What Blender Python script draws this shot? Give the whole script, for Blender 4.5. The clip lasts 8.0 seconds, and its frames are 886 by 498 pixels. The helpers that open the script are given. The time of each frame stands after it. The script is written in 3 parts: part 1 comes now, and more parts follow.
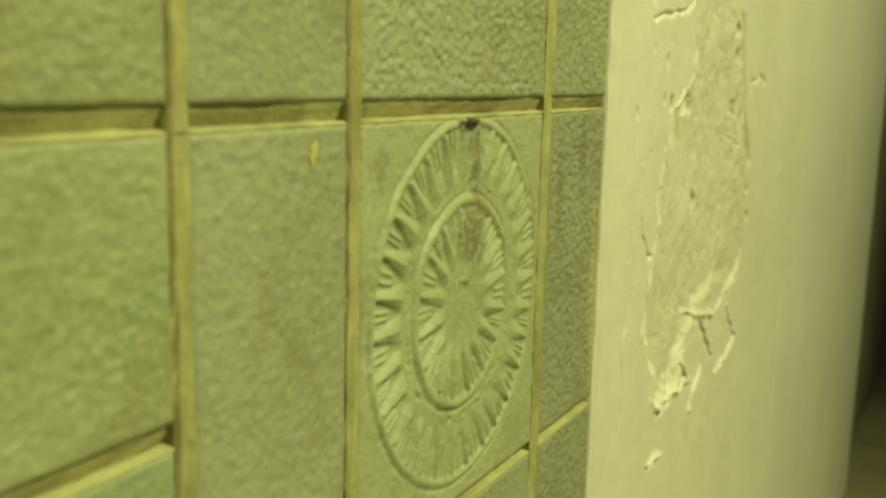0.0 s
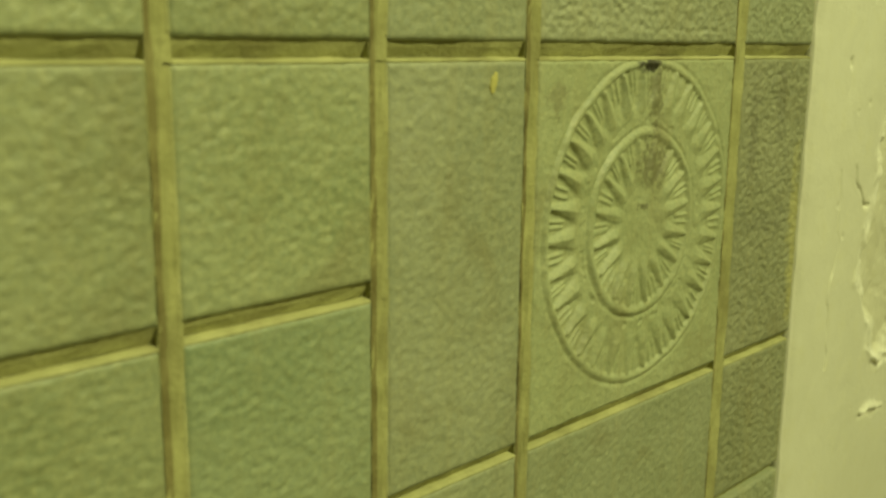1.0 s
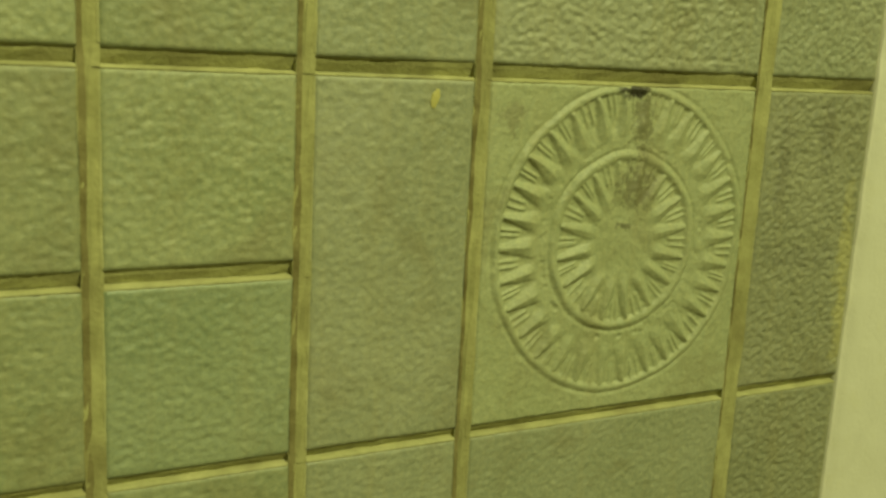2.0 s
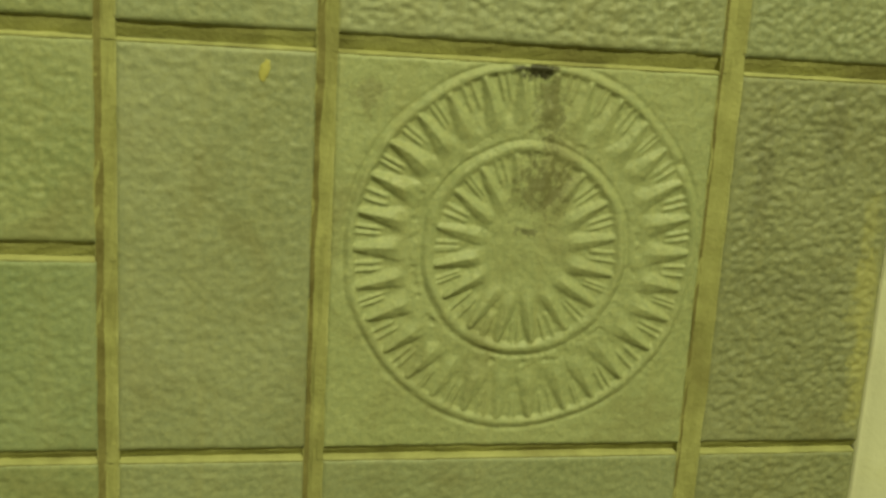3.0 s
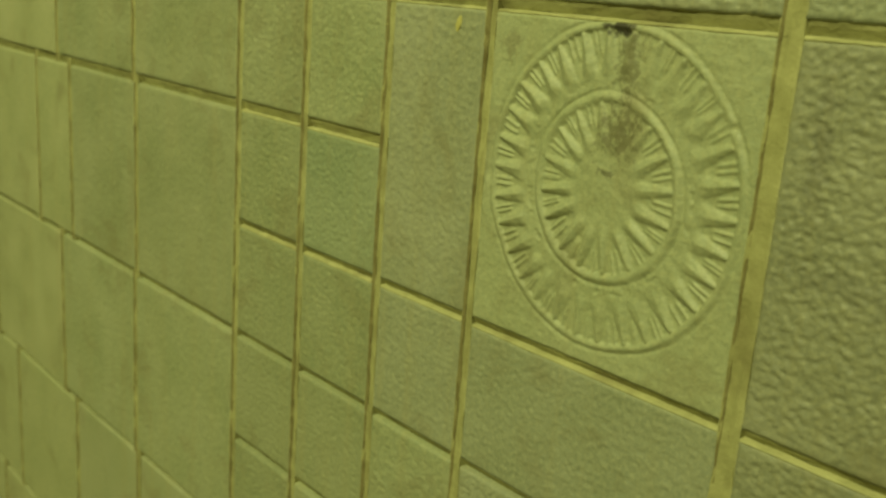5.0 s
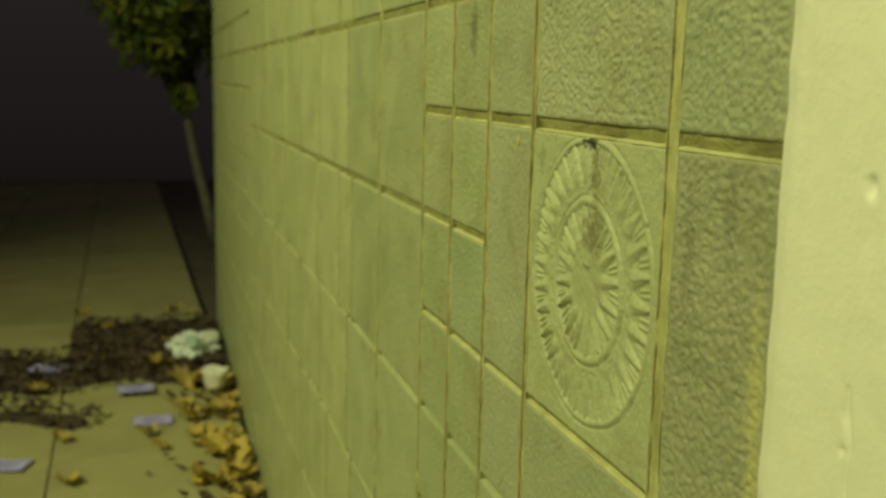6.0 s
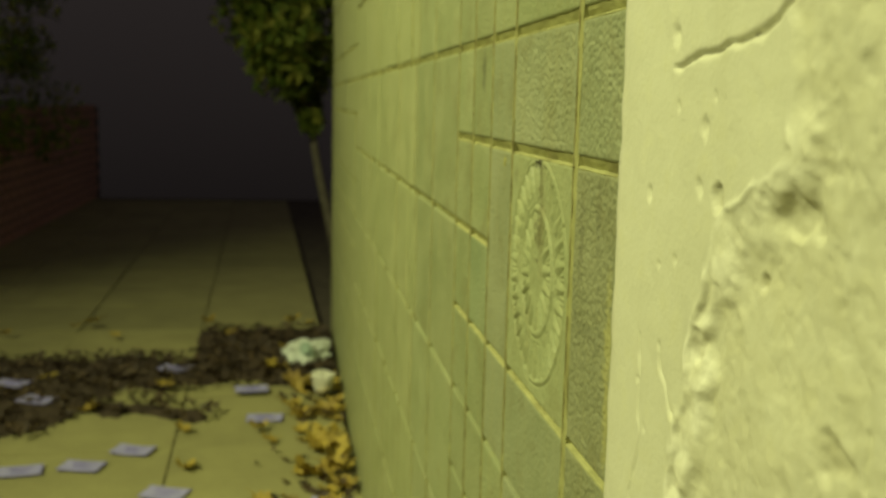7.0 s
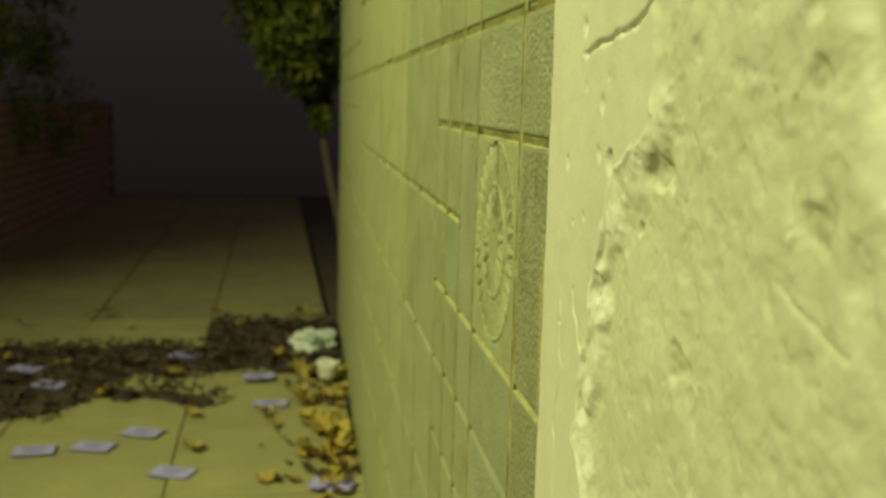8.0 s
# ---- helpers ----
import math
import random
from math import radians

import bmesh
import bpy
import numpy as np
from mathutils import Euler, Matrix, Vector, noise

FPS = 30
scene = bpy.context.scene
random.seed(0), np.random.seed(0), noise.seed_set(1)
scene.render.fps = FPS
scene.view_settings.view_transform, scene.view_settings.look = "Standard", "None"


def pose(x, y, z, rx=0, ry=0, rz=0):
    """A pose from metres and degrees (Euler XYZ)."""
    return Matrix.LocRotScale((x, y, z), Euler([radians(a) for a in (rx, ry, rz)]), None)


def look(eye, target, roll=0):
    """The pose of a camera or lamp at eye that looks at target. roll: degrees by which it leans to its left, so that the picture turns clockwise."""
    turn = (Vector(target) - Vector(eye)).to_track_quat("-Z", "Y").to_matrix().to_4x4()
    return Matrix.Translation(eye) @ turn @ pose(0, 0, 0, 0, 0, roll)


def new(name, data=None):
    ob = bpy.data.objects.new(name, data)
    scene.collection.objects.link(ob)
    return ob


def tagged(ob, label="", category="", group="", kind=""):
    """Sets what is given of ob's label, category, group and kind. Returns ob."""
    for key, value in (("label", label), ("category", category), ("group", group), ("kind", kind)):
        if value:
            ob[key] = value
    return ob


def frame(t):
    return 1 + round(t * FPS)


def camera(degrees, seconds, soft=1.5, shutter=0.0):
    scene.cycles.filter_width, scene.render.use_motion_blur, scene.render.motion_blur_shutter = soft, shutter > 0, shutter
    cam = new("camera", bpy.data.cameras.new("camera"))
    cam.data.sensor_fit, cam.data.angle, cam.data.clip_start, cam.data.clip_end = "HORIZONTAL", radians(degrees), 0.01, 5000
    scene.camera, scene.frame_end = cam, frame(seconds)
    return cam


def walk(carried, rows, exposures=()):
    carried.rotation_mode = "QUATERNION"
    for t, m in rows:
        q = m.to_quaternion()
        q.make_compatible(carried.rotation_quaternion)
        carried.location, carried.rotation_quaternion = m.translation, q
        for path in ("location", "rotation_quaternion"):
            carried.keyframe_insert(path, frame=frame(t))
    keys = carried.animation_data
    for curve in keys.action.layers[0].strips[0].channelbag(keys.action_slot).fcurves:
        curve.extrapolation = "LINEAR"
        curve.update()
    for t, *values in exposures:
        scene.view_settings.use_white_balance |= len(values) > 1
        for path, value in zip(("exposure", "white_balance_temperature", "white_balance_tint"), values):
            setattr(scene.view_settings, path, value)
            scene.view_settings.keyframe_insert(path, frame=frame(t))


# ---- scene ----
cam = camera(47.9, 8.0, soft=2.5)
PATH = [
    (0, (-0.438, -0.221, 1.061), (1.302, 0.703, 0.716), 1.4),
    (0.5, (-0.442, -0.263, 1.054), (1.171, 0.868, 0.708), 0.4),
    (1, (-0.482, -0.317, 1.049), (0.911, 1.059, 0.642), 0.6),
    (1.2, (-0.483, -0.338, 1.058), (0.849, 1.094, 0.64), 0.8),
    (2.3, (-0.306, -0.494, 1.057), (0.462, 1.309, 0.656), 3.2),
    (2.5, (-0.268, -0.493, 1.056), (0.432, 1.336, 0.648), 3.0),
    (3, (-0.129, -0.478, 1.047), (0.232, 1.448, 0.646), 3.4),
    (3.5, (-0.005, -0.445, 1.04), (-0.134, 1.506, 0.62), 1.4),
    (4, (0.13, -0.423, 1.033), (-0.584, 1.391, 0.589), 3.2),
    (4.5, (0.227, -0.452, 1.053), (-0.858, 1.185, 0.675), 2.2),
    (4.7, (0.279, -0.465, 1.051), (-0.936, 1.06, 0.605), 3.3),
    (5.8, (0.539, -0.285, 1.064), (-1.318, 0.368, 0.71), 2.6),
    (6, (0.584, -0.268, 1.073), (-1.308, 0.29, 0.743), 1.3),
    (6.5, (0.716, -0.235, 1.077), (-1.219, 0.145, 0.744), 2.3),
    (7, (0.795, -0.202, 1.084), (-1.161, 0.104, 0.794), 1.4),
    (7.5, (0.835, -0.182, 1.088), (-1.133, 0.052, 0.816), 1.0),
    (8, (0.9, -0.175, 1.074), (-1.058, 0.105, 0.781), 1.6),
]
cam.data.dof.use_dof = True
cam.data.dof.focus_distance = 0.6
cam.data.dof.aperture_fstop = 10.0
walk(cam, [(t, look(eye, target, roll)) for t, eye, target, roll in PATH],
     [(0, 0.14), (1, -0.10), (2.5, -0.22), (4.5, -0.22), (6, -0.02), (8, 0.09)])
# ---- night light: one warm street lamp behind the camera, and a dim sky ----
world = bpy.data.worlds.new("night_sky")
scene.world = world
world.use_nodes = True
world.node_tree.nodes["Background"].inputs[0].default_value = (0.0170, 0.0148, 0.0162, 1)
world.node_tree.nodes["Background"].inputs[1].default_value = 2.6
lamp_data = bpy.data.lights.new("street_lamp_light", "AREA")
lamp_data.shape = "DISK"
lamp_data.size = 0.9
lamp_data.energy = 113
lamp_data.spread = radians(83)
lamp_data.color = (0.985, 1.02, 0.50)
lamp = new("street_lamp_light", lamp_data)
lamp.matrix_world = look((0.65, -4.25, 5.18), (-0.95, 0.58, 2.15))

UNIT = 0.1029            # tile module
ZTOP = 1.1480            # a course line that runs the whole wall


# ---- materials ----
class Nodes:
    """Short hand for building one procedural material."""

    def __init__(self, name, rough=0.8, spec=0.3):
        self.mat = bpy.data.materials.new(name)
        self.mat.use_nodes = True
        self.t = self.mat.node_tree
        self.p = self.t.nodes["Principled BSDF"]
        self.p.inputs["Roughness"].default_value = rough
        self.p.inputs["Specular IOR Level"].default_value = spec
        geo = self.t.nodes.new("ShaderNodeNewGeometry")
        self.pos = geo.outputs["Position"]
        self.island = geo.outputs["Random Per Island"]
        info = self.t.nodes.new("ShaderNodeObjectInfo")
        self.rand = info.outputs["Random"]

    def put(self, value, socket):
        if isinstance(value, (int, float)):
            socket.default_value = value
        elif isinstance(value, tuple):
            socket.default_value = value if len(value) == 4 or socket.type == "VECTOR" else (*value, 1)
        else:
            self.t.links.new(value, socket)

    def scaled(self, v):
        n = self.t.nodes.new("ShaderNodeVectorMath")
        n.operation = "MULTIPLY"
        self.put(self.pos, n.inputs[0])
        n.inputs[1].default_value = v
        return n.outputs[0]

    def shifted(self, vec, amount):
        n = self.t.nodes.new("ShaderNodeVectorMath")
        n.operation = "ADD"
        self.put(vec, n.inputs[0])
        s = self.math("MULTIPLY", amount, 57.0)
        c = self.t.nodes.new("ShaderNodeCombineXYZ")
        for k in range(3):
            self.put(s, c.inputs[k])
        self.put(c.outputs[0], n.inputs[1])
        return n.outputs[0]

    def noise(self, scale, detail=3.0, rough=0.55, vec=None, dist=0.0):
        n = self.t.nodes.new("ShaderNodeTexNoise")
        n.inputs["Scale"].default_value = scale
        n.inputs["Detail"].default_value = detail
        n.inputs["Roughness"].default_value = rough
        n.inputs["Distortion"].default_value = dist
        self.put(vec if vec is not None else self.pos, n.inputs["Vector"])
        return n.outputs["Fac"]

    def ramp(self, fac, lo, hi, a=0.0, b=1.0):
        n = self.t.nodes.new("ShaderNodeMapRange")
        n.clamp = True
        self.put(fac, n.inputs["Value"])
        for key, v in (("From Min", lo), ("From Max", hi), ("To Min", a), ("To Max", b)):
            n.inputs[key].default_value = v
        return n.outputs[0]

    def math(self, op, a, b):
        n = self.t.nodes.new("ShaderNodeMath")
        n.operation = op
        self.put(a, n.inputs[0])
        self.put(b, n.inputs[1])
        return n.outputs[0]

    def mix(self, fac, a, b):
        n = self.t.nodes.new("ShaderNodeMix")
        n.data_type = "RGBA"
        self.put(fac, n.inputs["Factor"])
        self.put(a, n.inputs["A"])
        self.put(b, n.inputs["B"])
        return n.outputs["Result"]

    def spot(self, x, z, rx, rz, wobble):
        """1 inside an uneven blotch of the wall's plane at (x, z), 0 outside."""
        n = self.t.nodes.new("ShaderNodeVectorMath")
        n.operation = "SUBTRACT"
        self.put(self.pos, n.inputs[0])
        n.inputs[1].default_value = (x, 0, z)
        m = self.t.nodes.new("ShaderNodeVectorMath")
        m.operation = "MULTIPLY"
        self.put(n.outputs[0], m.inputs[0])
        m.inputs[1].default_value = (1 / rx, 0, 1 / rz)
        d = self.t.nodes.new("ShaderNodeVectorMath")
        d.operation = "LENGTH"
        self.put(m.outputs[0], d.inputs[0])
        r = self.math("ADD", d.outputs["Value"], self.math("MULTIPLY", self.math("SUBTRACT", wobble, 0.5), 4.2))
        return self.ramp(r, 0.45, 1.15, 1.0, 0.0)

    def done(self, color, bump=None, strength=0.3, distance=0.001, rough=None):
        self.put(color, self.p.inputs["Base Color"])
        if bump is not None:
            b = self.t.nodes.new("ShaderNodeBump")
            b.inputs["Strength"].default_value = strength
            b.inputs["Distance"].default_value = distance
            self.put(bump, b.inputs["Height"])
            self.t.links.new(b.outputs[0], self.p.inputs["Normal"])
        if rough is not None:
            self.put(rough, self.p.inputs["Roughness"])
        return self.mat


def tile_material(name, a, b, stain=False, blots=(), smears=()):
    n = Nodes(name, 0.62, 0.5)
    own = n.shifted(n.pos, n.rand)
    big = n.noise(14, 4, 0.6, own)
    grain = n.noise(330, 4, 0.65, own)
    speck = n.noise(900, 2, 0.5)
    streak = n.noise(1.0, 4, 0.6, n.scaled((55, 55, 2.4)))
    col = n.mix(n.ramp(big, 0.32, 0.7), a, b)
    col = n.mix(n.math("MULTIPLY", n.ramp(n.rand, 0.0, 1.0), 0.3), col, (a[0] * 0.82, a[1] * 0.92, a[2] * 0.82))
    col = n.mix(n.ramp(grain, 0.40, 0.66, 0.0, 0.55), col, (b[0] * 1.25, b[1] * 1.22, b[2] * 1.1))
    col = n.mix(n.ramp(speck, 0.60, 0.72, 0.0, 0.35), col, (a[0] * 0.5, a[1] * 0.5, a[2] * 0.45))
    col = n.mix(n.ramp(streak, 0.52, 0.78, 0.0, 0.42), col, (0.34, 0.31, 0.13))
    col = n.mix(n.ramp(n.noise(16, 5, 0.65, own, 0.6), 0.54, 0.72, 0.0, 0.5), col, (0.20, 0.18, 0.072))
    for bx, bz, rx, rz, amount in blots:
        col = n.mix(n.math("MULTIPLY", n.spot(bx, bz, rx, rz, n.noise(120, 4, 0.6)), amount), col, (0.085, 0.085, 0.05))
    for bx, bz, rx, rz, amount in smears:
        col = n.mix(n.math("MULTIPLY", n.spot(bx, bz, rx, rz, n.noise(75, 5, 0.7)), amount), col, (0.40, 0.38, 0.145))
    if stain:
        wob = n.noise(150, 4, 0.6)
        dark = n.spot(0.003, 1.0385, 0.0105, 0.0060, wob)
        drip = n.spot(0.011, 1.019, 0.008, 0.020, n.noise(220, 4, 0.65))
        corner = n.spot(-0.080, 1.022, 0.010, 0.008, n.noise(170, 4, 0.65))
        col = n.mix(n.math("MULTIPLY", corner, 0.45), col, (0.14, 0.12, 0.045))
        heart = n.spot(0.009, 0.980, 0.014, 0.014, n.noise(190, 4, 0.65))
        line = n.spot(0.003, 0.957, 0.007, 0.0022, n.noise(260, 3, 0.6))
        col = n.mix(n.math("MULTIPLY", drip, 0.55), col, (0.10, 0.085, 0.03))
        col = n.mix(n.math("MULTIPLY", heart, 0.62), col, (0.10, 0.085, 0.03))
        col = n.mix(n.math("MULTIPLY", line, 0.6), col, (0.07, 0.06, 0.025))
        col = n.mix(n.math("MULTIPLY", dark, 0.92), col, (0.03, 0.025, 0.012))
    bump = n.math("ADD", grain, n.math("MULTIPLY", speck, 0.35))
    return n.done(col, bump, 0.42, 0.0010, n.ramp(big, 0.3, 0.7, 0.45, 0.65))


TILE_GREEN = tile_material("green_beige_cement_tile", (0.255, 0.285, 0.138), (0.33, 0.345, 0.185))
TILE_GREY = tile_material("grey_green_cement_tile", (0.25, 0.27, 0.15), (0.315, 0.328, 0.196))
TILE_MINT = tile_material("mint_cement_tile", (0.206, 0.253, 0.127), (0.276, 0.309, 0.167))
TILE_DARK = tile_material("dark_rough_cement_tile", (0.205, 0.216, 0.116), (0.28, 0.286, 0.160), False, ((0.15, 0.93, 0.05, 0.008, 0.22), (0.128, 0.99, 0.006, 0.040, 0.35), (0.165, 1.01, 0.007, 0.025, 0.25)),
                          ((0.196, 0.925, 0.009, 0.030, 0.75), (0.200, 0.880, 0.007, 0.030, 0.7), (0.193, 0.965, 0.006, 0.015, 0.45)))
TILE_BLOT = tile_material("green_beige_cement_tile_with_grey_blot", (0.225, 0.25, 0.12), (0.29, 0.305, 0.16), False, ((-0.245, 1.118, 0.010, 0.026, 0.6),))
# yellower far tiles, also lightened in colour where the lamp falls short
TILE_FAR = tile_material("yellow_green_far_tile_lightened", (0.282, 0.306, 0.142), (0.362, 0.372, 0.188))
# the green-beige colours times about 0.89, used only left of x -0.2
TILE_GREEN_DARKER = tile_material("darker_green_beige_cement_tile", (0.228, 0.255, 0.122), (0.298, 0.313, 0.164))
TILE_ROSE = tile_material("pale_cement_rosette_tile", (0.315, 0.34, 0.172), (0.36, 0.375, 0.20), True)


def grout_material(name, a, b):
    n = Nodes(name, 0.85, 0.2)
    f = n.noise(60, 4, 0.6)
    col = n.mix(n.ramp(f, 0.35, 0.68), a, b)
    col = n.mix(n.ramp(n.noise(24, 3), 0.5, 0.7, 0.0, 0.6), col, (0.175, 0.155, 0.055))
    return n.done(col, n.noise(420, 3), 0.5, 0.0012)


def plaster_material():
    n = Nodes("cream_painted_plaster", 0.48, 0.45)
    big = n.noise(5, 4, 0.6)
    fine = n.noise(60, 4, 0.6)
    col = n.mix(n.ramp(big, 0.3, 0.7), (0.64, 0.63, 0.45), (0.715, 0.705, 0.52))
    col = n.mix(n.ramp(fine, 0.52, 0.75, 0.0, 0.35), col, (0.66, 0.64, 0.38))
    coat = n.t.nodes.new("ShaderNodeAttribute")
    coat.attribute_name = "undercoat"
    col = n.mix(n.math("MULTIPLY", coat.outputs["Fac"], n.ramp(n.noise(38, 4, 0.65), 0.3, 0.7, 0.12, 0.55)), col, (0.56, 0.535, 0.33))
    raw = n.t.nodes.new("ShaderNodeAttribute")
    raw.attribute_name = "raw_edge"
    col = n.mix(n.math("MULTIPLY", raw.outputs["Fac"], n.ramp(n.noise(45, 3), 0.35, 0.6, 0.15, 0.9)), col, (0.88, 0.87, 0.68))
    # dirt in the pits, plus painted shade in the hollow below the overhang
    pits = n.t.nodes.new("ShaderNodeAttribute")
    pits.attribute_name = "pit_dirt_shade"
    col = n.mix(n.math("MULTIPLY", pits.outputs["Fac"], n.ramp(n.noise(130, 3), 0.3, 0.6, 0.25, 0.85)), col, (0.27, 0.24, 0.10))
    streak = n.noise(1.0, 4, 0.65, n.scaled((34, 34, 3.0)))
    col = n.mix(n.ramp(streak, 0.56, 0.75, 0.0, 0.16), col, (0.50, 0.47, 0.25))
    return n.done(col, n.math("ADD", fine, n.noise(300, 3)), 0.35, 0.0011, n.ramp(fine, 0.3, 0.7, 0.38, 0.6))


def slab_material():
    n = Nodes("concrete_paving", 0.85, 0.25)
    own = n.shifted(n.pos, n.rand)
    big = n.noise(4, 5, 0.6, own)
    grit = n.noise(160, 4, 0.6)
    col = n.mix(n.ramp(big, 0.3, 0.72), (0.315, 0.293, 0.132), (0.43, 0.40, 0.178))
    col = n.mix(n.ramp(n.rand, 0, 1, 0, 0.35), col, (0.20, 0.19, 0.10))
    col = n.mix(n.ramp(grit, 0.55, 0.75, 0, 0.5), col, (0.15, 0.13, 0.08))
    return n.done(col, grit, 0.5, 0.002)


def plain_material(name, a, b, scale, rough=0.8, bump=0.3, distance=0.002):
    n = Nodes(name, rough, 0.3)
    f = n.noise(scale, 4, 0.6)
    return n.done(n.mix(n.ramp(f, 0.32, 0.68), a, b), n.noise(scale * 6, 3), bump, distance)


def leaf_material(name, colours):
    n = Nodes(name, 0.6, 0.3)
    own = n.math("FRACT", n.math("ADD", n.rand, n.island), 0.0)
    col = n.mix(n.ramp(own, 0.0, 0.55), colours[0], colours[1])
    col = n.mix(n.ramp(own, 0.55, 1.0), col, colours[2])
    col = n.mix(n.ramp(n.noise(90, 3), 0.5, 0.72, 0, 0.5), col, (colours[0][0] * 0.4, colours[0][1] * 0.35, colours[0][2] * 0.3))
    return n.done(col, n.noise(260, 2), 0.3, 0.001)


PAINT_DAB = plain_material("ochre_paint_dab", (0.42, 0.39, 0.10), (0.50, 0.46, 0.15), 200, 0.6, 0.2, 0.0005)
OLD_RENDER = plain_material("weathered_olive_render", (0.20, 0.185, 0.085), (0.27, 0.25, 0.12), 7, 0.9, 0.5, 0.003)
GROUT = grout_material("yellow_ochre_grout", (0.30, 0.295, 0.112), (0.41, 0.40, 0.165))
GROUT_LIT_ARRIS = grout_material("pale_grout_lit_arris", (0.33, 0.325, 0.135), (0.46, 0.45, 0.20))
GRIME = grout_material("olive_brown_joint_dirt", (0.140, 0.118, 0.040), (0.27, 0.245, 0.095))
PLASTER = plaster_material()
SLAB = slab_material()
SAND = plain_material("gritty_joint_sand", (0.12, 0.105, 0.050), (0.22, 0.195, 0.090), 30, 0.95, 0.6, 0.002)
SOIL = plain_material("dark_moist_soil", (0.050, 0.036, 0.026), (0.095, 0.068, 0.046), 30, 0.95, 0.8, 0.006)
EARTH = plain_material("packed_earth", (0.09, 0.078, 0.055), (0.15, 0.128, 0.085), 12, 0.95, 0.6, 0.005)
CARD_WHITE = plain_material("printed_card_face", (0.40, 0.38, 0.70), (0.50, 0.47, 0.80), 40, 0.45, 0.1, 0.0005)
CARD_BLUE = plain_material("blue_violet_print", (0.26, 0.23, 0.58), (0.34, 0.30, 0.66), 40, 0.4, 0.1, 0.0005)
BAG = plain_material("white_crumpled_plastic", (0.62, 0.68, 0.60), (0.80, 0.84, 0.74), 18, 0.4, 0.4, 0.003)
BAG_MARK = plain_material("green_print_on_plastic", (0.34, 0.46, 0.36), (0.42, 0.54, 0.44), 20, 0.4, 0.3, 0.003)
CUP = plain_material("crumpled_white_paper", (0.60, 0.60, 0.48), (0.74, 0.73, 0.60), 30, 0.6, 0.3, 0.002)
BARK = plain_material("pale_grey_bark", (0.20, 0.18, 0.12), (0.34, 0.31, 0.21), 25, 0.85, 0.6, 0.004)
BRICK = plain_material("dark_red_brick", (0.46, 0.25, 0.17), (0.60, 0.35, 0.25), 14, 0.85, 0.5, 0.003)
MORTAR = plain_material("grey_brown_mortar", (0.10, 0.085, 0.065), (0.16, 0.13, 0.10), 30, 0.9, 0.4, 0.002)
LEAF_FALLEN = leaf_material("fallen_autumn_leaf", [(0.34, 0.24, 0.045), (0.50, 0.38, 0.07), (0.22, 0.15, 0.045)])
LEAF_DEAD = leaf_material("dead_brown_leaf", [(0.055, 0.038, 0.028), (0.085, 0.060, 0.038), (0.12, 0.080, 0.04)])
LEAF_GREEN = leaf_material("dark_green_leaf", [(0.12, 0.20, 0.026), (0.20, 0.27, 0.035), (0.40, 0.40, 0.07)])


# ---- mesh helpers ----
def mesh_of(name, verts, faces, material, smooth=False):
    me = bpy.data.meshes.new(name)
    me.from_pydata([tuple(v) for v in verts], [], [tuple(f) for f in faces])
    if smooth:
        me.polygons.foreach_set("use_smooth", [True] * len(me.polygons))
    me.materials.append(material)
    me.update()
    return me


def part(name, data, material, parent, label=""):
    """Links a bmesh or a mesh as one mesh object under a thing."""
    if isinstance(data, bmesh.types.BMesh):
        me = bpy.data.meshes.new(name)
        data.to_mesh(me)
        data.free()
        me.materials.append(material)
    else:
        me = data
    ob = new(name, me)
    if parent is not None:
        ob.parent = parent
    return tagged(ob, label) if label else ob


def grid_faces(nu, nv):
    """Quads of a grid stored as index = iv * nu + iu."""
    iu, iv = np.meshgrid(np.arange(nu - 1), np.arange(nv - 1))
    a = (iv * nu + iu).ravel()
    return np.stack([a, a + 1, a + nu + 1, a + nu], 1)


def grid_mesh(name, x, y, z, material, smooth=True):
    """A sheet from 2D arrays of coordinates."""
    nv, nu = x.shape
    co = np.stack([x.ravel(), y.ravel(), z.ravel()], 1).astype(np.float32)
    f = grid_faces(nu, nv).astype(np.int32)
    me = bpy.data.meshes.new(name)
    me.vertices.add(len(co))
    me.vertices.foreach_set("co", co.ravel())
    me.loops.add(f.size)
    me.loops.foreach_set("vertex_index", f.ravel())
    me.polygons.add(len(f))
    me.polygons.foreach_set("loop_start", np.arange(0, f.size, 4, dtype=np.int32))
    me.polygons.foreach_set("use_smooth", np.full(len(f), smooth))
    me.materials.append(material)
    me.update(calc_edges=True)
    me.validate()
    return me


def lattice(ix, iy, seed):
    h = np.sin(ix * 127.1 + iy * 311.7 + seed * 74.7) * 43758.5453
    return h - np.floor(h)


def vnoise(x, y, seed=0):
    """Smooth value noise from 0 to 1 over arrays, one cell a unit."""
    fx, fy = np.floor(x), np.floor(y)
    u, v = x - fx, y - fy
    u, v = u * u * (3 - 2 * u), v * v * (3 - 2 * v)
    a, b = lattice(fx, fy, seed), lattice(fx + 1, fy, seed)
    c, d = lattice(fx, fy + 1, seed), lattice(fx + 1, fy + 1, seed)
    return (a * (1 - u) + b * u) * (1 - v) + (c * (1 - u) + d * u) * v


def fbm(x, y, seed=0, octaves=4, gain=0.5):
    total, amp, norm = 0.0, 1.0, 0.0
    for k in range(octaves):
        ca, sa = math.cos(0.7 * k), math.sin(0.7 * k)
        total = total + amp * vnoise((x * ca - y * sa) * 2 ** k + 13.7 * k, (x * sa + y * ca) * 2 ** k + 5.1 * k, seed + k)
        norm += amp
        amp *= gain
    return total / norm


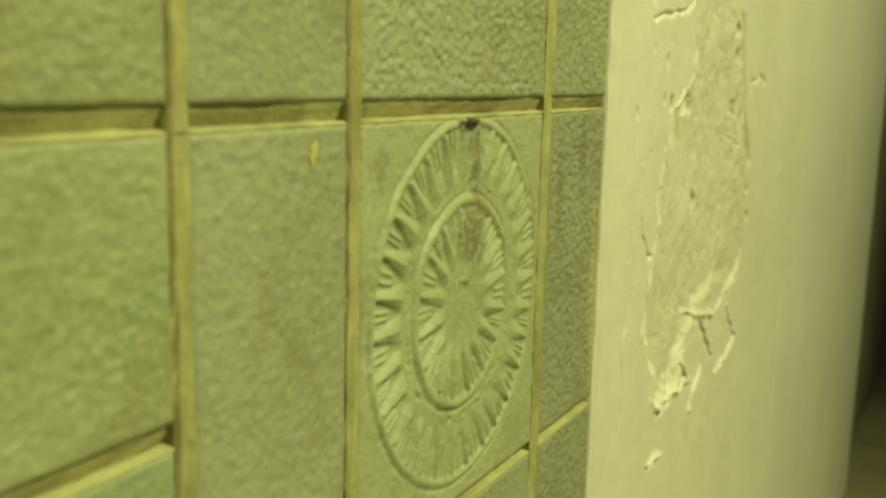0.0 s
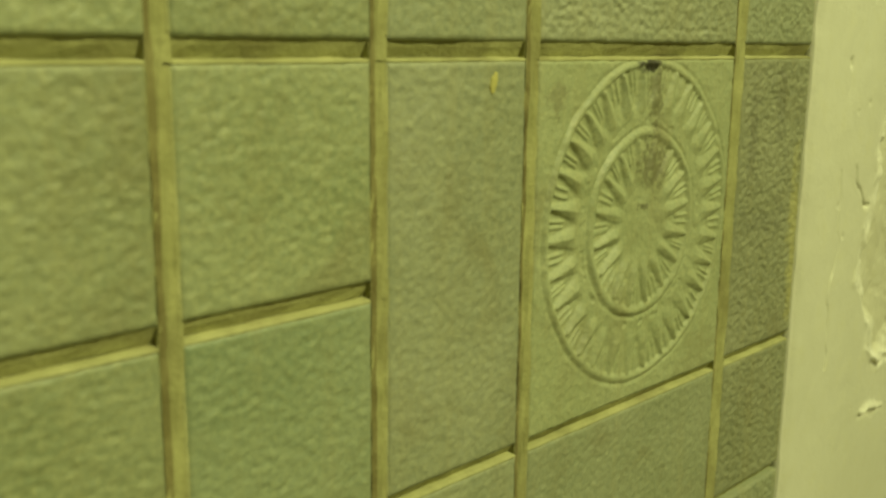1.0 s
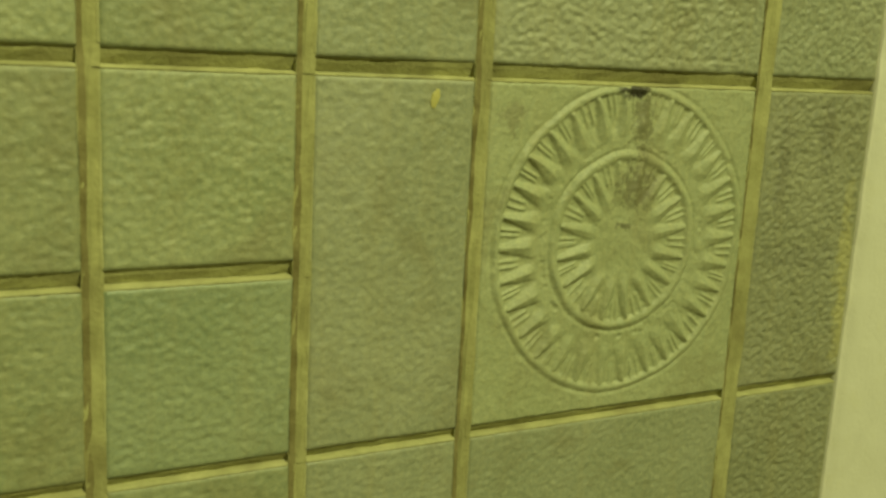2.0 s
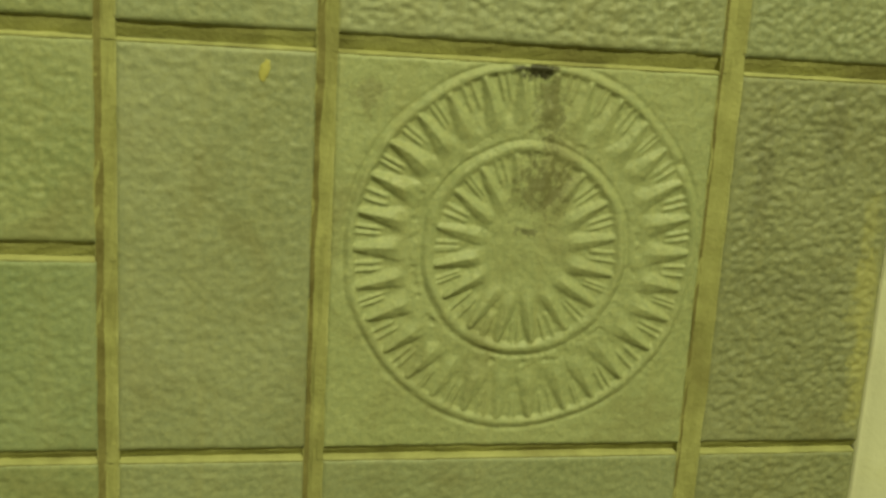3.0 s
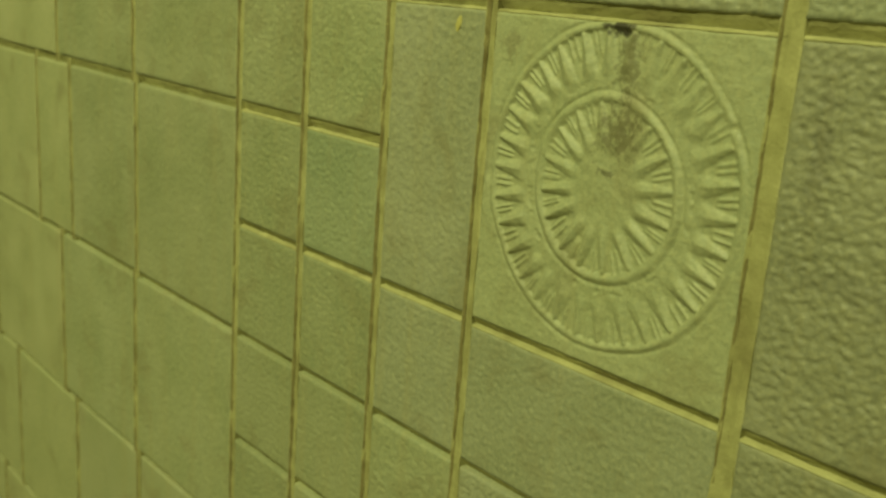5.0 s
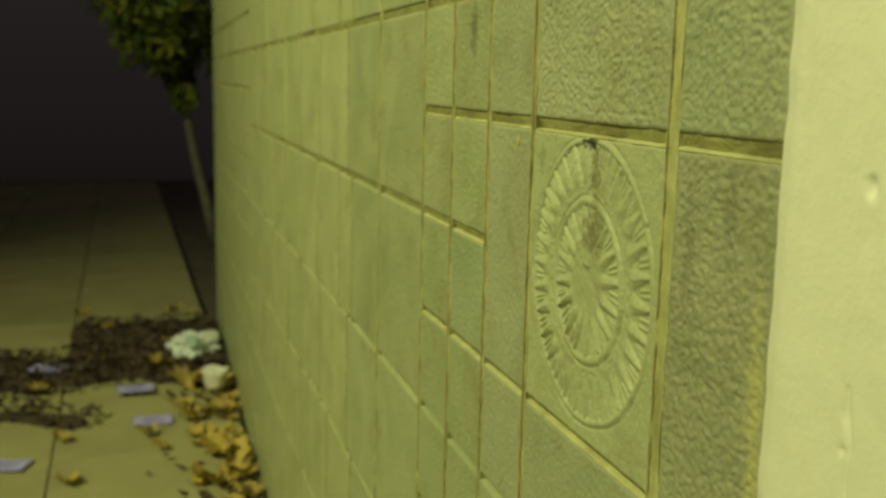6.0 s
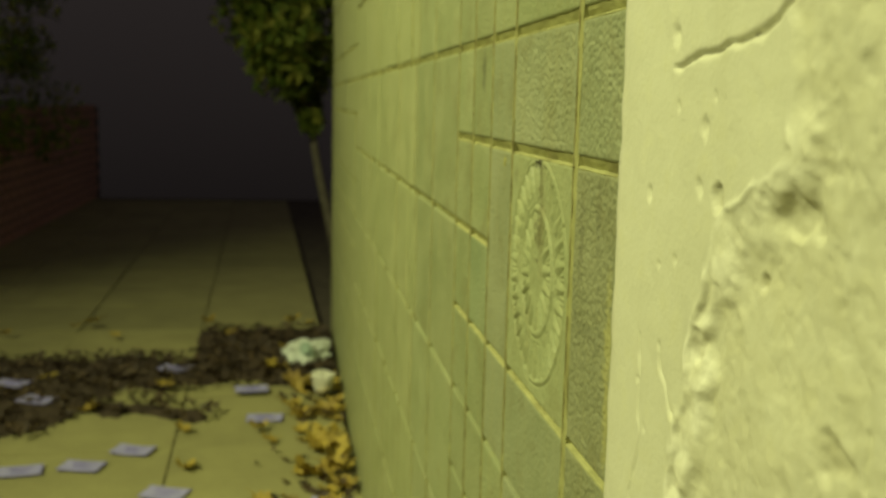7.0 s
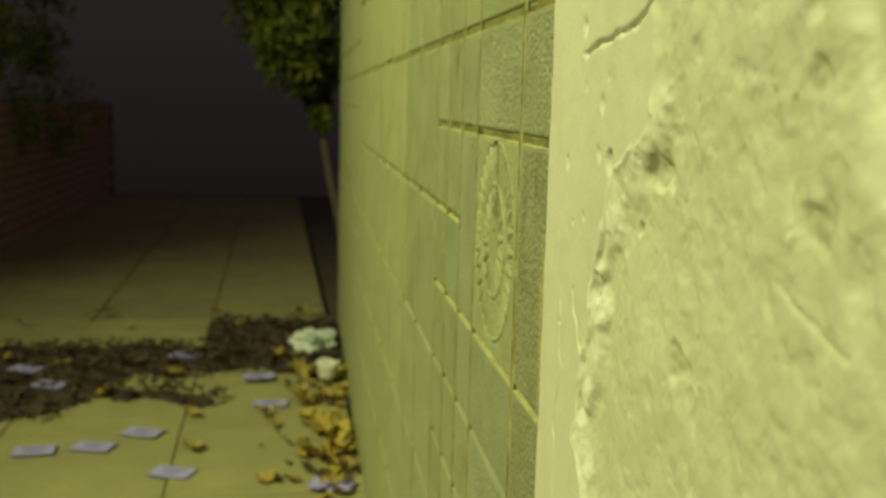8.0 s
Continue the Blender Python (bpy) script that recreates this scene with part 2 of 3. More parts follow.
def smooth(a, b, t):
    u = np.clip((t - a) / (b - a), 0, 1)
    return u * u * (3 - 2 * u)


def slab_box(x0, x1, y0, y1, z0, z1, bevel=0.0):
    bm = bmesh.new()
    bmesh.ops.create_cube(bm, size=1)
    for v in bm.verts:
        v.co = Vector(((x0 + x1) / 2 + v.co.x * (x1 - x0), (y0 + y1) / 2 + v.co.y * (y1 - y0), (z0 + z1) / 2 + v.co.z * (z1 - z0)))
    if bevel:
        bmesh.ops.bevel(bm, geom=bm.edges[:], offset=bevel, segments=2, affect="EDGES", profile=0.6)
    return bm


# ---- ground ----
ground = part("ground", slab_box(-60, 60, -60, 60, -0.30, -0.045), EARTH, None)
tagged(ground, "dark packed earth under the paving", "ground", kind="structure")

# ---- tiled wall ----
WALL_L, EDGE, WALL_H = -3.90, 0.204, 2.16
wall = part("wall_tiled", slab_box(WALL_L, EDGE, 0.0098, 0.25, -0.10, WALL_H, 0.0), GROUT, None)
tagged(wall, "garden wall faced with green-beige cement tiles in ochre grout", "wall", kind="structure")

# ---- plastered end of the wall: cracked paint with a broken-out patch ----
def polyline(x, z, pts, width):
    best = np.full(x.shape, 9.0)
    for (xa, za), (xb, zb) in zip(pts[:-1], pts[1:]):
        dx, dz = xb - xa, zb - za
        u = np.clip(((x - xa) * dx + (z - za) * dz) / (dx * dx + dz * dz), 0, 1)
        best = np.minimum(best, np.hypot(x - xa - u * dx, z - za - u * dz))
    return np.exp(-(best / width) ** 2)


def plaster_relief(x, z):
    """How far the plaster stands out of the wall's plane, and where its top coat is gone."""
    d = 0.0034 + 0.0014 * (fbm(x * 9, z * 6, 3) - 0.5) + 0.0011 * (fbm(x * 60, z * 45, 9) - 0.5)
    jag = 0.028 * (fbm(x * 34, z * 34, 21, 3, 0.5) - 0.5) + 0.005 * (vnoise(z * 75, x * 20, 5) - 0.5)
    left = np.interp(z, [0.76, 0.80, 0.843, 0.868, 0.904, 0.938, 0.984, 1.010, 1.034, 1.048, 1.066, 1.12, 1.40],
                     [0.372, 0.350, 0.325, 0.306, 0.314, 0.324, 0.342, 0.350, 0.364, 0.385, 0.416, 0.408, 0.42])
    right = np.interp(z, [0.78, 0.856, 0.966, 1.03, 1.129, 1.40], [0.62, 0.660, 0.680, 0.64, 0.592, 0.58])
    low = np.interp(x, [0.30, 0.375, 0.42, 0.482, 0.57, 0.66], [0.80, 0.779, 0.79, 0.840, 0.842, 0.855])
    inside = np.minimum(np.minimum(x - left + jag, right - x + jag * 1.4), (z - low) + jag)
    chip = inside + 0.006 * (fbm(x * 90, z * 90, 68, 3) - 0.5)
    broken = smooth(-0.0008, 0.0024 + 0.009 * smooth(0.99, 1.03, z), chip)
    shelf = 0.014 + 0.016 * vnoise(x * 26, z * 40, 66) * smooth(0.84, 0.90, z)
    worn_in = 0.006 + 0.010 * smooth(0.98, 1.03, z)
    deeper = smooth(shelf - worn_in, shelf + 1.3 * worn_in, chip) * smooth(0.62, 0.50, x)
    depth = 0.0012 * broken + (0.0048 - 0.0034 * smooth(1.05, 1.12, z)) * deeper - 0.0010 * broken * smooth(0.42, 0.62, x)
    rough = 0.0034 * (fbm(x * 36, z * 30, 31, 4, 0.55) - 0.5) + 0.0010 * (fbm(x * 120, z * 110, 37, 3) - 0.5)
    d = d - depth + broken * (rough + 0.0060 * (fbm(x * 17, z * 14, 55, 3, 0.45) - 0.5))
    d = d - broken * 0.0008 * smooth(0.50, 0.74, fbm(x * 80, z * 70, 43, 3, 0.6))
    edge_zone = smooth(0.47, 0.42, x) * smooth(1.10, 1.06, z)
    ledge = broken * (1 - deeper) * edge_zone
    d = d + ledge * 0.0052 * (fbm(x * 52 + 4 * vnoise(x * 30, z * 30, 4), z * 44, 69, 3) - 0.40)
    d = d + 0.0018 * np.exp(-((chip + 0.0020) / 0.0030) ** 2) * smooth(0.40, 0.66, fbm(x * 60, z * 44, 71, 2)) * edge_zone
    # curled edges of the paint film along the cracks, and the pits beside them
    wx, wz = x + 0.010 * (fbm(x * 70, z * 70, 81, 2) - 0.5), z + 0.010 * (fbm(x * 70, z * 70, 82, 2) - 0.5)
    curl, dirt = np.zeros_like(x), np.zeros_like(x)
    for pts, w in ((((0.668, 0.875), (0.641, 0.857), (0.55, 0.83), (0.494, 0.843), (0.447, 0.851), (0.45, 0.827), (0.436, 0.808), (0.469, 0.783), (0.416, 0.785), (0.355, 0.786)), 0.0030),
                   (((0.609, 0.827), (0.667, 0.781), (0.579, 0.763)), 0.0026), (((0.494, 0.841), (0.559, 0.787)), 0.0022), (((0.509, 0.785), (0.476, 0.755)), 0.0022),
                   (((0.344, 0.743), (0.391, 0.739)), 0.0024),):
        curl = np.maximum(curl, polyline(wx, wz, pts, w) * (0.45 + 0.75 * vnoise(x * 80, z * 80, 83)))
        d = d - 0.0007 * polyline(wx + 0.0015, wz + 0.0042, pts, w * 1.2)
    d = d + 0.0034 * curl
    for cx, cz, rx, rz, deep in ((0.650, 0.992, 0.010, 0.024, 0.0036), (0.585, 1.036, 0.016, 0.010, 0.0024), (0.420, 1.041, 0.026, 0.012, 0.0030), (0.442, 1.066, 0.012, 0.010, 0.0024), (0.579, 1.085, 0.010, 0.009, 0.0026), (0.676, 0.945, 0.012, 0.008, 0.0026), (0.575, 1.112, 0.010, 0.008, 0.0035),
                                 (0.682, 0.915, 0.012, 0.007, 0.0025), (0.353, 1.043, 0.006, 0.008, 0.0035), (0.338, 0.968, 0.007, 0.010, 0.0030), (0.459, 0.953, 0.015, 0.010, 0.0024), (0.391, 1.009, 0.003, 0.005, 0.0035)):
        q = np.hypot((x - cx) / rx, (z - cz) / rz) + 0.9 * (fbm(x * 110, z * 110, 85, 2) - 0.5)
        d = d - deep * smooth(1.1, 0.4, q)
        # dirt in the pits; the broad one's tone stands for shade under its overhang
        dirt = np.maximum(dirt, smooth(1.05, 0.5, q) * (0.9 if rz > 0.02 else 0.15 if rx > 0.02 else 0.4))
    for cx, cz, r, deep in ((0.265, 1.037, 0.0042, 0.004), (0.332, 1.046, 0.0045, 0.0032), (0.335, 1.075, 0.005, 0.0035), (0.292, 1.122, 0.006, 0.004),
                            (0.306, 1.006, 0.003, 0.0022), (0.616, 1.02, 0.012, 0.003),
                            (0.867, 0.964, 0.011, 0.003), (0.83, 1.03, 0.010, 0.003), (0.60, 1.087, 0.009, 0.002), (0.275, 0.905, 0.003, 0.002), (0.262, 0.93, 0.0025, 0.002),
                            (0.285, 1.00, 0.0022, 0.0018), (0.30, 1.085, 0.003, 0.002), (0.345, 1.09, 0.0026, 0.002)):
        q = np.hypot((x - cx) * 1.3, z - cz + 0.3 * (x - cx)) + 0.5 * r * (vnoise(x * 300, z * 300, 3) - 0.5)
        d = d - 0.62 * deep * smooth(1.5 * r, 0.1 * r, q)
    for pts, w, deep in ((((0.655, 1.065), (0.70, 1.03), (0.735, 0.985), (0.74, 0.95)), 0.006, 0.0012), (((0.66, 1.06), (0.70, 1.066), (0.735, 1.061)), 0.0028, 0.0020),
                         (((0.293, 1.105), (0.32, 1.109), (0.345, 1.111), (0.37, 1.114), (0.401, 1.122), (0.415, 1.135)), 0.0016, 0.0030),
                         (((0.555, 1.012), (0.575, 1.004), (0.615, 0.998)), 0.0012, 0.0012), (((0.563, 1.076), (0.561, 1.05), (0.565, 1.03)), 0.0020, 0.003),
                         (((0.480, 0.970), (0.484, 0.93), (0.483, 0.90)), 0.0013, 0.002), (((0.262, 0.955), (0.268, 0.90), (0.259, 0.86), (0.264, 0.80)), 0.0011, 0.0018),
                         (((0.969, 0.79), (0.958, 0.70), (0.964, 0.60)), 0.004, 0.0026), (((0.29, 0.955), (0.305, 0.935), (0.317, 0.925)), 0.0014, 0.003)):
        d = d - deep * polyline(x + 0.006 * (vnoise(x * 90, z * 90, 8) - 0.5), z + 0.006 * (vnoise(x * 90, z * 90, 18) - 0.5), pts, w)
    seam = np.exp(-((x - right + 0.008 * (fbm(x * 40, z * 40, 61, 3) - 0.5)) / 0.007) ** 2) * smooth(0.90, 0.95, z)
    d = d - 0.0050 * seam * smooth(0.42, 0.66, fbm(x * 25, z * 22, 63, 3))
    d = d + 0.0016 * (fbm(x * 75, z * 55, 65, 3) - 0.5) * smooth(0.40, 0.46, x) * smooth(0.66, 0.60, x)
    d = d - (0.0024 + 0.0010 * vnoise(z * 60, z * 0, 15)) * np.exp(-((x - EDGE) / 0.007) ** 2)
    return d, broken, np.maximum(0.8 * curl, np.maximum(ledge, np.exp(-((chip + 0.001) / 0.003) ** 2) * edge_zone) * 0.9), dirt


def plaster_wall():
    r = 0.02
    xs = np.concatenate([np.arange(EDGE, 0.74, 0.0013), np.arange(0.74, 1.30, 0.0035), np.arange(1.30, 2.30, 0.008)])
    zs = np.concatenate([np.arange(-0.05, 0.70, 0.025), np.arange(0.70, 1.19, 0.0013), np.arange(1.19, WALL_H + 0.03, 0.025)])
    bend = np.radians(np.arange(6, 91, 6))
    x, z = np.meshgrid(xs, zs)
    d, broken, raw, dirt = plaster_relief(x, z)
    y = -d
    xb, zb = np.meshgrid(xs[-1] + r * np.sin(bend), zs)
    yb = -0.004 + np.meshgrid(r * (1 - np.cos(bend)), zs)[0] - 0.003 * (fbm(xb * 9, zb * 7, 3) - 0.5)
    xe, ze = np.full((len(zs), 1), xs[-1] + r), zs[:, None]
    ye = np.full_like(xe, 0.25)
    x0, y0 = np.full((len(zs), 1), EDGE), np.full((len(zs), 1), 0.006)
    me = grid_mesh("wall_plastered", np.hstack([x0, x, xb, xe]), np.hstack([y0, y, yb, ye]), np.hstack([ze, z, zb, ze]), PLASTER)
    coat = me.attributes.new("undercoat", "FLOAT", "POINT")
    coat.data.foreach_set("value", np.hstack([x0 * 0, broken, xb * 0, xe * 0]).astype(np.float32).ravel())
    edge = me.attributes.new("raw_edge", "FLOAT", "POINT")
    edge.data.foreach_set("value", np.hstack([x0 * 0, raw, xb * 0, xe * 0]).astype(np.float32).ravel())
    pits = me.attributes.new("pit_dirt_shade", "FLOAT", "POINT")
    pits.data.foreach_set("value", np.hstack([x0 * 0, dirt, xb * 0, xe * 0]).astype(np.float32).ravel())
    return me


plaster = part("wall_plastered", plaster_wall(), PLASTER, None)
tagged(plaster, "cream painted plaster wall end, cracked and flaking", "wall", kind="structure")
core = part("wall_core", slab_box(EDGE + 0.001, 2.28, 0.02, 0.245, -0.1, WALL_H - 0.02), PLASTER, plaster)

bare = part("wall_bare", slab_box(2.325, 7.0, 0.022, 0.25, -0.10, WALL_H), OLD_RENDER, None)
tagged(bare, "unpainted weathered olive-brown rendered wall", "wall", kind="structure")

# ---- coping that closes the wall's top, above the view ----
coping = part("wall_coping", slab_box(WALL_L - 0.02, 7.0, -0.015, 0.27, WALL_H, WALL_H + 0.05, 0.008), PLASTER, None)
tagged(coping, "plain cream coping on the wall", "coping", kind="structure")


# ---- paving slabs, with one missing slab by the wall ----
PAVE = 0.553
pave_turn = pose(-2.29, -0.005, 0, 0, 0, 1.6)
paving = tagged(new("pavement"), "worn concrete paving slabs with dirty joints", "pavement", kind="structure")
paving.matrix_world = pave_turn
slab_meshes = []
for k in range(3):
    bm = slab_box(-PAVE / 2 + 0.003, PAVE / 2 - 0.003, -PAVE / 2 + 0.003, PAVE / 2 - 0.003, -0.06, 0.0, 0.003)
    me = bpy.data.meshes.new("paving_slab")
    bm.to_mesh(me)
    bm.free()
    me.materials.append(SLAB)
    slab_meshes.append(me)
part("joint_sand", slab_box(-14 * PAVE, 13 * PAVE, -11 * PAVE, -0.006, -0.05, -0.0085), SAND, paving, "gritty sand in the joints")
rng = random.Random(4)
for i in range(-14, 13):
    for j in range(0, 11):
        if (i, j) == (-3, 0):
            continue
        ob = new("paving_slab", rng.choice(slab_meshes))
        ob.parent = paving
        ob.matrix_basis = pose((i + 0.5) * PAVE, -(j + 0.5) * PAVE, rng.uniform(-0.004, 0.002), rng.uniform(-0.3, 0.3), rng.uniform(-0.3, 0.3), rng.choice((0, 90, 180)) + rng.uniform(-0.25, 0.25))


# ---- band of soil and litter washed over the paving ----
def soil_front(y):
    """How far the soil reaches along the paving at a distance from the wall."""
    return np.interp(-y, [0, 0.2, 0.42, 0.52, 0.60, 0.76, 0.90, 0.94, 1.0, 1.12, 1.5, 2.6], [-2.92, -2.95, -2.97, -2.90, -2.92, -2.90, -2.84, -2.60, -2.42, -2.32, -2.22, -3.6])


STRAND = ((-2.76, -0.95), (-2.70, -0.80), (-2.69, -0.68), (-2.60, -0.53))


def soil_patch():
    x, y = np.meshgrid(np.arange(-3.98, -2.10, 0.014), np.arange(-2.6, -0.002, 0.014))
    yy = y[::-1]
    front = soil_front(y)
    back = np.where(y > -0.59 + 0.03 * (x + 3.4), -3.93, -3.43 + 0.05 * (vnoise(y * 9, y * 0, 2) - 0.5))
    edge = np.minimum(front - x, x - back)
    wob = 0.34 * (fbm(x * 5, y * 9, 51, 4, 0.6) - 0.5)
    strand = 0.10 * polyline(x, y, STRAND, 0.07) - 0.04
    cover = np.maximum(edge + 0.8 * wob, strand + 0.35 * wob)
    h = 0.020 * smooth(-0.05, 0.25, cover) + 0.016 * (fbm(x * 26, y * 26, 61) - 0.5) * smooth(0.0, 0.1, cover) - 0.012 * smooth(0.06, -0.06, cover)
    return grid_mesh("soil", x, y, h - 0.001, SOIL)


soil = part("soil_litter", soil_patch(), SOIL, None)
tagged(soil, "dark soil and rotted leaves spread over the paving", "soil", kind="stuff")


# ---- litter on the paving ----
def leaf_outline(lobes, length, width):
    pts = []
    for k in range(24):
        u = k / 24 * 2 * math.pi
        r = 1 - 0.32 * abs(math.sin(lobes * u / 2)) ** 2
        pts.append((math.cos(u) * length * r, math.sin(u) * width * r * (1 - 0.35 * math.cos(u))))
    return pts


def leaf_mesh(lobes, length, width, curl, material):
    """A curled leaf with a raised midrib and a stalk."""
    rim = leaf_outline(lobes, length, width)
    verts, faces = [], []
    for s in (0.0, 0.55, 1.0):
        for x, y in rim:
            px, py = x * s, y * s
            verts.append((px, py, curl * (py / width) ** 2 * width + 0.5 * curl * (px / length) ** 2 * length + 0.004 * math.sin(9 * px / length + 5 * py / width) + 0.004))
    n = len(rim)
    for ring in (0, 1):
        for k in range(n):
            a, b = ring * n + k, ring * n + (k + 1) % n
            faces.append((a, b, b + n, a + n))
    base = len(verts)
    for k, (px, w) in enumerate(((length * 0.6, 0.0016), (length * 1.3, 0.0012), (length * 1.7, 0.0008))):
        for q in range(4):
            verts.append((px, w * math.cos(q * 1.57), 0.006 + 0.010 * k * curl + w * math.sin(q * 1.57)))
    for k in range(2):
        for q in range(4):
            a, b = base + k * 4 + q, base + k * 4 + (q + 1) % 4
            faces.append((a, b, b + 4, a + 4))
    return mesh_of("fallen_leaf", verts, faces, material, True)


rng = random.Random(11)
fallen = [leaf_mesh(5, 0.040, 0.034, 0.7, LEAF_FALLEN), leaf_mesh(3, 0.046, 0.026, 0.9, LEAF_FALLEN), leaf_mesh(7, 0.034, 0.032, 0.5, LEAF_FALLEN)]
spots = [(-2.58, -0.075), (-2.12, -0.045), (-1.98, -0.12), (-1.90, -0.06), (-3.95, -0.10), (-2.66, -0.88), (-2.08, -0.50), (-3.42, -1.40), (-2.35, -0.05), (-2.20, -0.10)]
while len(spots) < 74:
    spots.append((rng.uniform(-3.0, -1.45), -0.03 - abs(rng.gauss(0, 0.11))))
while len(spots) < 90:
    spots.append((rng.uniform(-4.0, -2.4), rng.uniform(-1.5, -0.05)))
for px, py in spots:
    leaf = new("fallen_leaf", rng.choice(fallen))
    s = rng.uniform(0.7, 1.35)
    leaf.matrix_world = pose(px, py, rng.uniform(0.002, 0.008) + (0.018 if px < -2.75 else 0), rng.uniform(-16, 16), rng.uniform(-16, 16), rng.uniform(0, 360)) @ Matrix.Scale(s, 4)
    tagged(leaf, "curled yellow-brown autumn leaf on the paving", "leaf", "leaves along the wall foot")


def dead_leaves():
    """Rotted leaves too many to count, joined."""
    r = random.Random(23)
    verts, faces = [], []
    for k in range(2120):
        if k < 2000:
            x, y = r.uniform(-3.88, -2.35), -abs(r.gauss(0.7, 0.55))
            near = min(math.hypot(x - a, y - b) for a, b in STRAND) < 0.09
            if y > -0.02 or (y < -0.57 and x < -3.42) or (x > float(soil_front(y)) + 0.03 and not near):
                continue
            z = 0.018
        else:
            x, y, z = r.uniform(-3.4, -1.4), -0.015 - abs(r.gauss(0, 0.09)), 0.004
        m = pose(x, y, z + r.uniform(0, 0.014), r.uniform(-35, 35), r.uniform(-35, 35), r.uniform(0, 360))
        a, b = r.uniform(0.010, 0.030), r.uniform(0.006, 0.015)
        base = len(verts)
        for u, v, w in ((-a, 0, 0.002), (-a * 0.3, -b, 0.006), (a * 0.5, -b * 0.7, 0.003), (a, 0, 0.008), (a * 0.4, b * 0.8, 0.004), (-a * 0.4, b, 0.007), (0, 0, -0.002)):
            verts.append(m @ Vector((u, v, w)))
        faces += [(base + q, base + (q + 1) % 6, base + 6) for q in range(6)]
    return mesh_of("leaf_litter", verts, faces, LEAF_DEAD)


tagged(part("leaf_litter", dead_leaves(), LEAF_DEAD, None), "matted dead brown leaves along the wall foot", "leaf litter", kind="stuff")


def card_sheet(w, d, inset, bend, lift):
    verts, faces = [], []
    n = 6
    for s, z in ((0, 0.0), (1, 0.0008)):
        for i in range(n + 1):
            for j in (-1, 1):
                u = i / n * 2 - 1
                verts.append((u * (w / 2 - inset), j * (d / 2 - inset), lift + z + bend * u * u))
    m = 2 * (n + 1)
    for i in range(n):
        a = 2 * i
        faces += [(a, a + 1, a + 3, a + 2), (m + a, m + a + 2, m + a + 3, m + a + 1), (a, a + 2, m + a + 2, m + a), (a + 1, m + a + 1, m + a + 3, a + 3)]
    faces += [(0, m, m + 1, 1), (2 * n, 2 * n + 1, m + 2 * n + 1, m + 2 * n)]
    return verts, faces


def paper_card(px, py, turn, bend, z=0.003):
    card = tagged(new("paper_card"), "small printed blue-violet paper card lying on the paving", "card", "scattered paper cards")
    card.matrix_world = pose(px, py, z, 0, 0, turn)
    bend *= 0.4
    part("sheet", mesh_of("sheet", *card_sheet(0.122, 0.084, 0.0, bend, 0), CARD_BLUE), CARD_BLUE, card, "blue-violet card edge")
    part("printed_panel", mesh_of("printed_panel", *card_sheet(0.122, 0.084, 0.004, bend * 0.95, 0.0010), CARD_WHITE), CARD_WHITE, card, "pale printed panel")
    for k in range(3):
        part("print_bar", mesh_of("print_bar", *card_sheet(0.070 - 0.016 * k, 0.006, 0.0, bend * 0.2, 0.0028), CARD_BLUE), CARD_BLUE, card).matrix_basis = pose(0, 0.018 - 0.017 * k, 0)


for row in ((-3.584, -0.501, 80, 0.004, 0.010), (-3.143, -0.643, 70, 0.008, 0.022), (-2.864, -0.338, 95, 0.005, 0.014), (-2.55, -0.282, 88, 0.004), (-2.258, -0.673, 72, 0.009),
            (-2.135, -0.801, 76, 0.004), (-1.903, -0.537, 70, 0.006), (-1.76, -0.089, 74, 0.007, 0.012), (-2.751, -1.07, 66, 0.006, 0.022), (-2.11, -0.967, 98, 0.004), (-2.969, -1.212, 70, 0.004, 0.022)):
    paper_card(*row)


def crumpled(name, sx, sy, sz, seed, material, amount):
    bm = bmesh.new()
    bmesh.ops.create_icosphere(bm, subdivisions=4, radius=1)
    for v in bm.verts:
        n = v.co.normalized()
        f = 1 + amount * (noise.noise(n * 1.7 + Vector((seed, 0, 0))) + 0.7 * abs(noise.noise(n * 3.6 + Vector((0, seed, 0)))) + 0.35 * abs(noise.noise(n * 8 + Vector((0, 0, seed)))))
        v.co = Vector((n.x * sx * f, n.y * sy * f, max(n.z * sz * f, -sz * 0.72)))
    low = min(v.co.z for v in bm.verts)
    for v in bm.verts:
        v.co.z -= low
    return bm


bag = tagged(new("plastic_bag"), "crumpled white plastic bag lying by the wall foot", "bag")
bag.matrix_world = pose(-3.28, -0.125, 0.012, 0, 0, 25)
part("bag_body", crumpled("bag_body", 0.078, 0.085, 0.046, 2.3, BAG, 0.55), BAG, bag)
part("bag_print", crumpled("bag_print", 0.030, 0.022, 0.020, 5.1, BAG_MARK, 0.4), BAG_MARK, bag, "dull green print").matrix_basis = pose(0.062, -0.038, 0.052, 0, 30, 10)


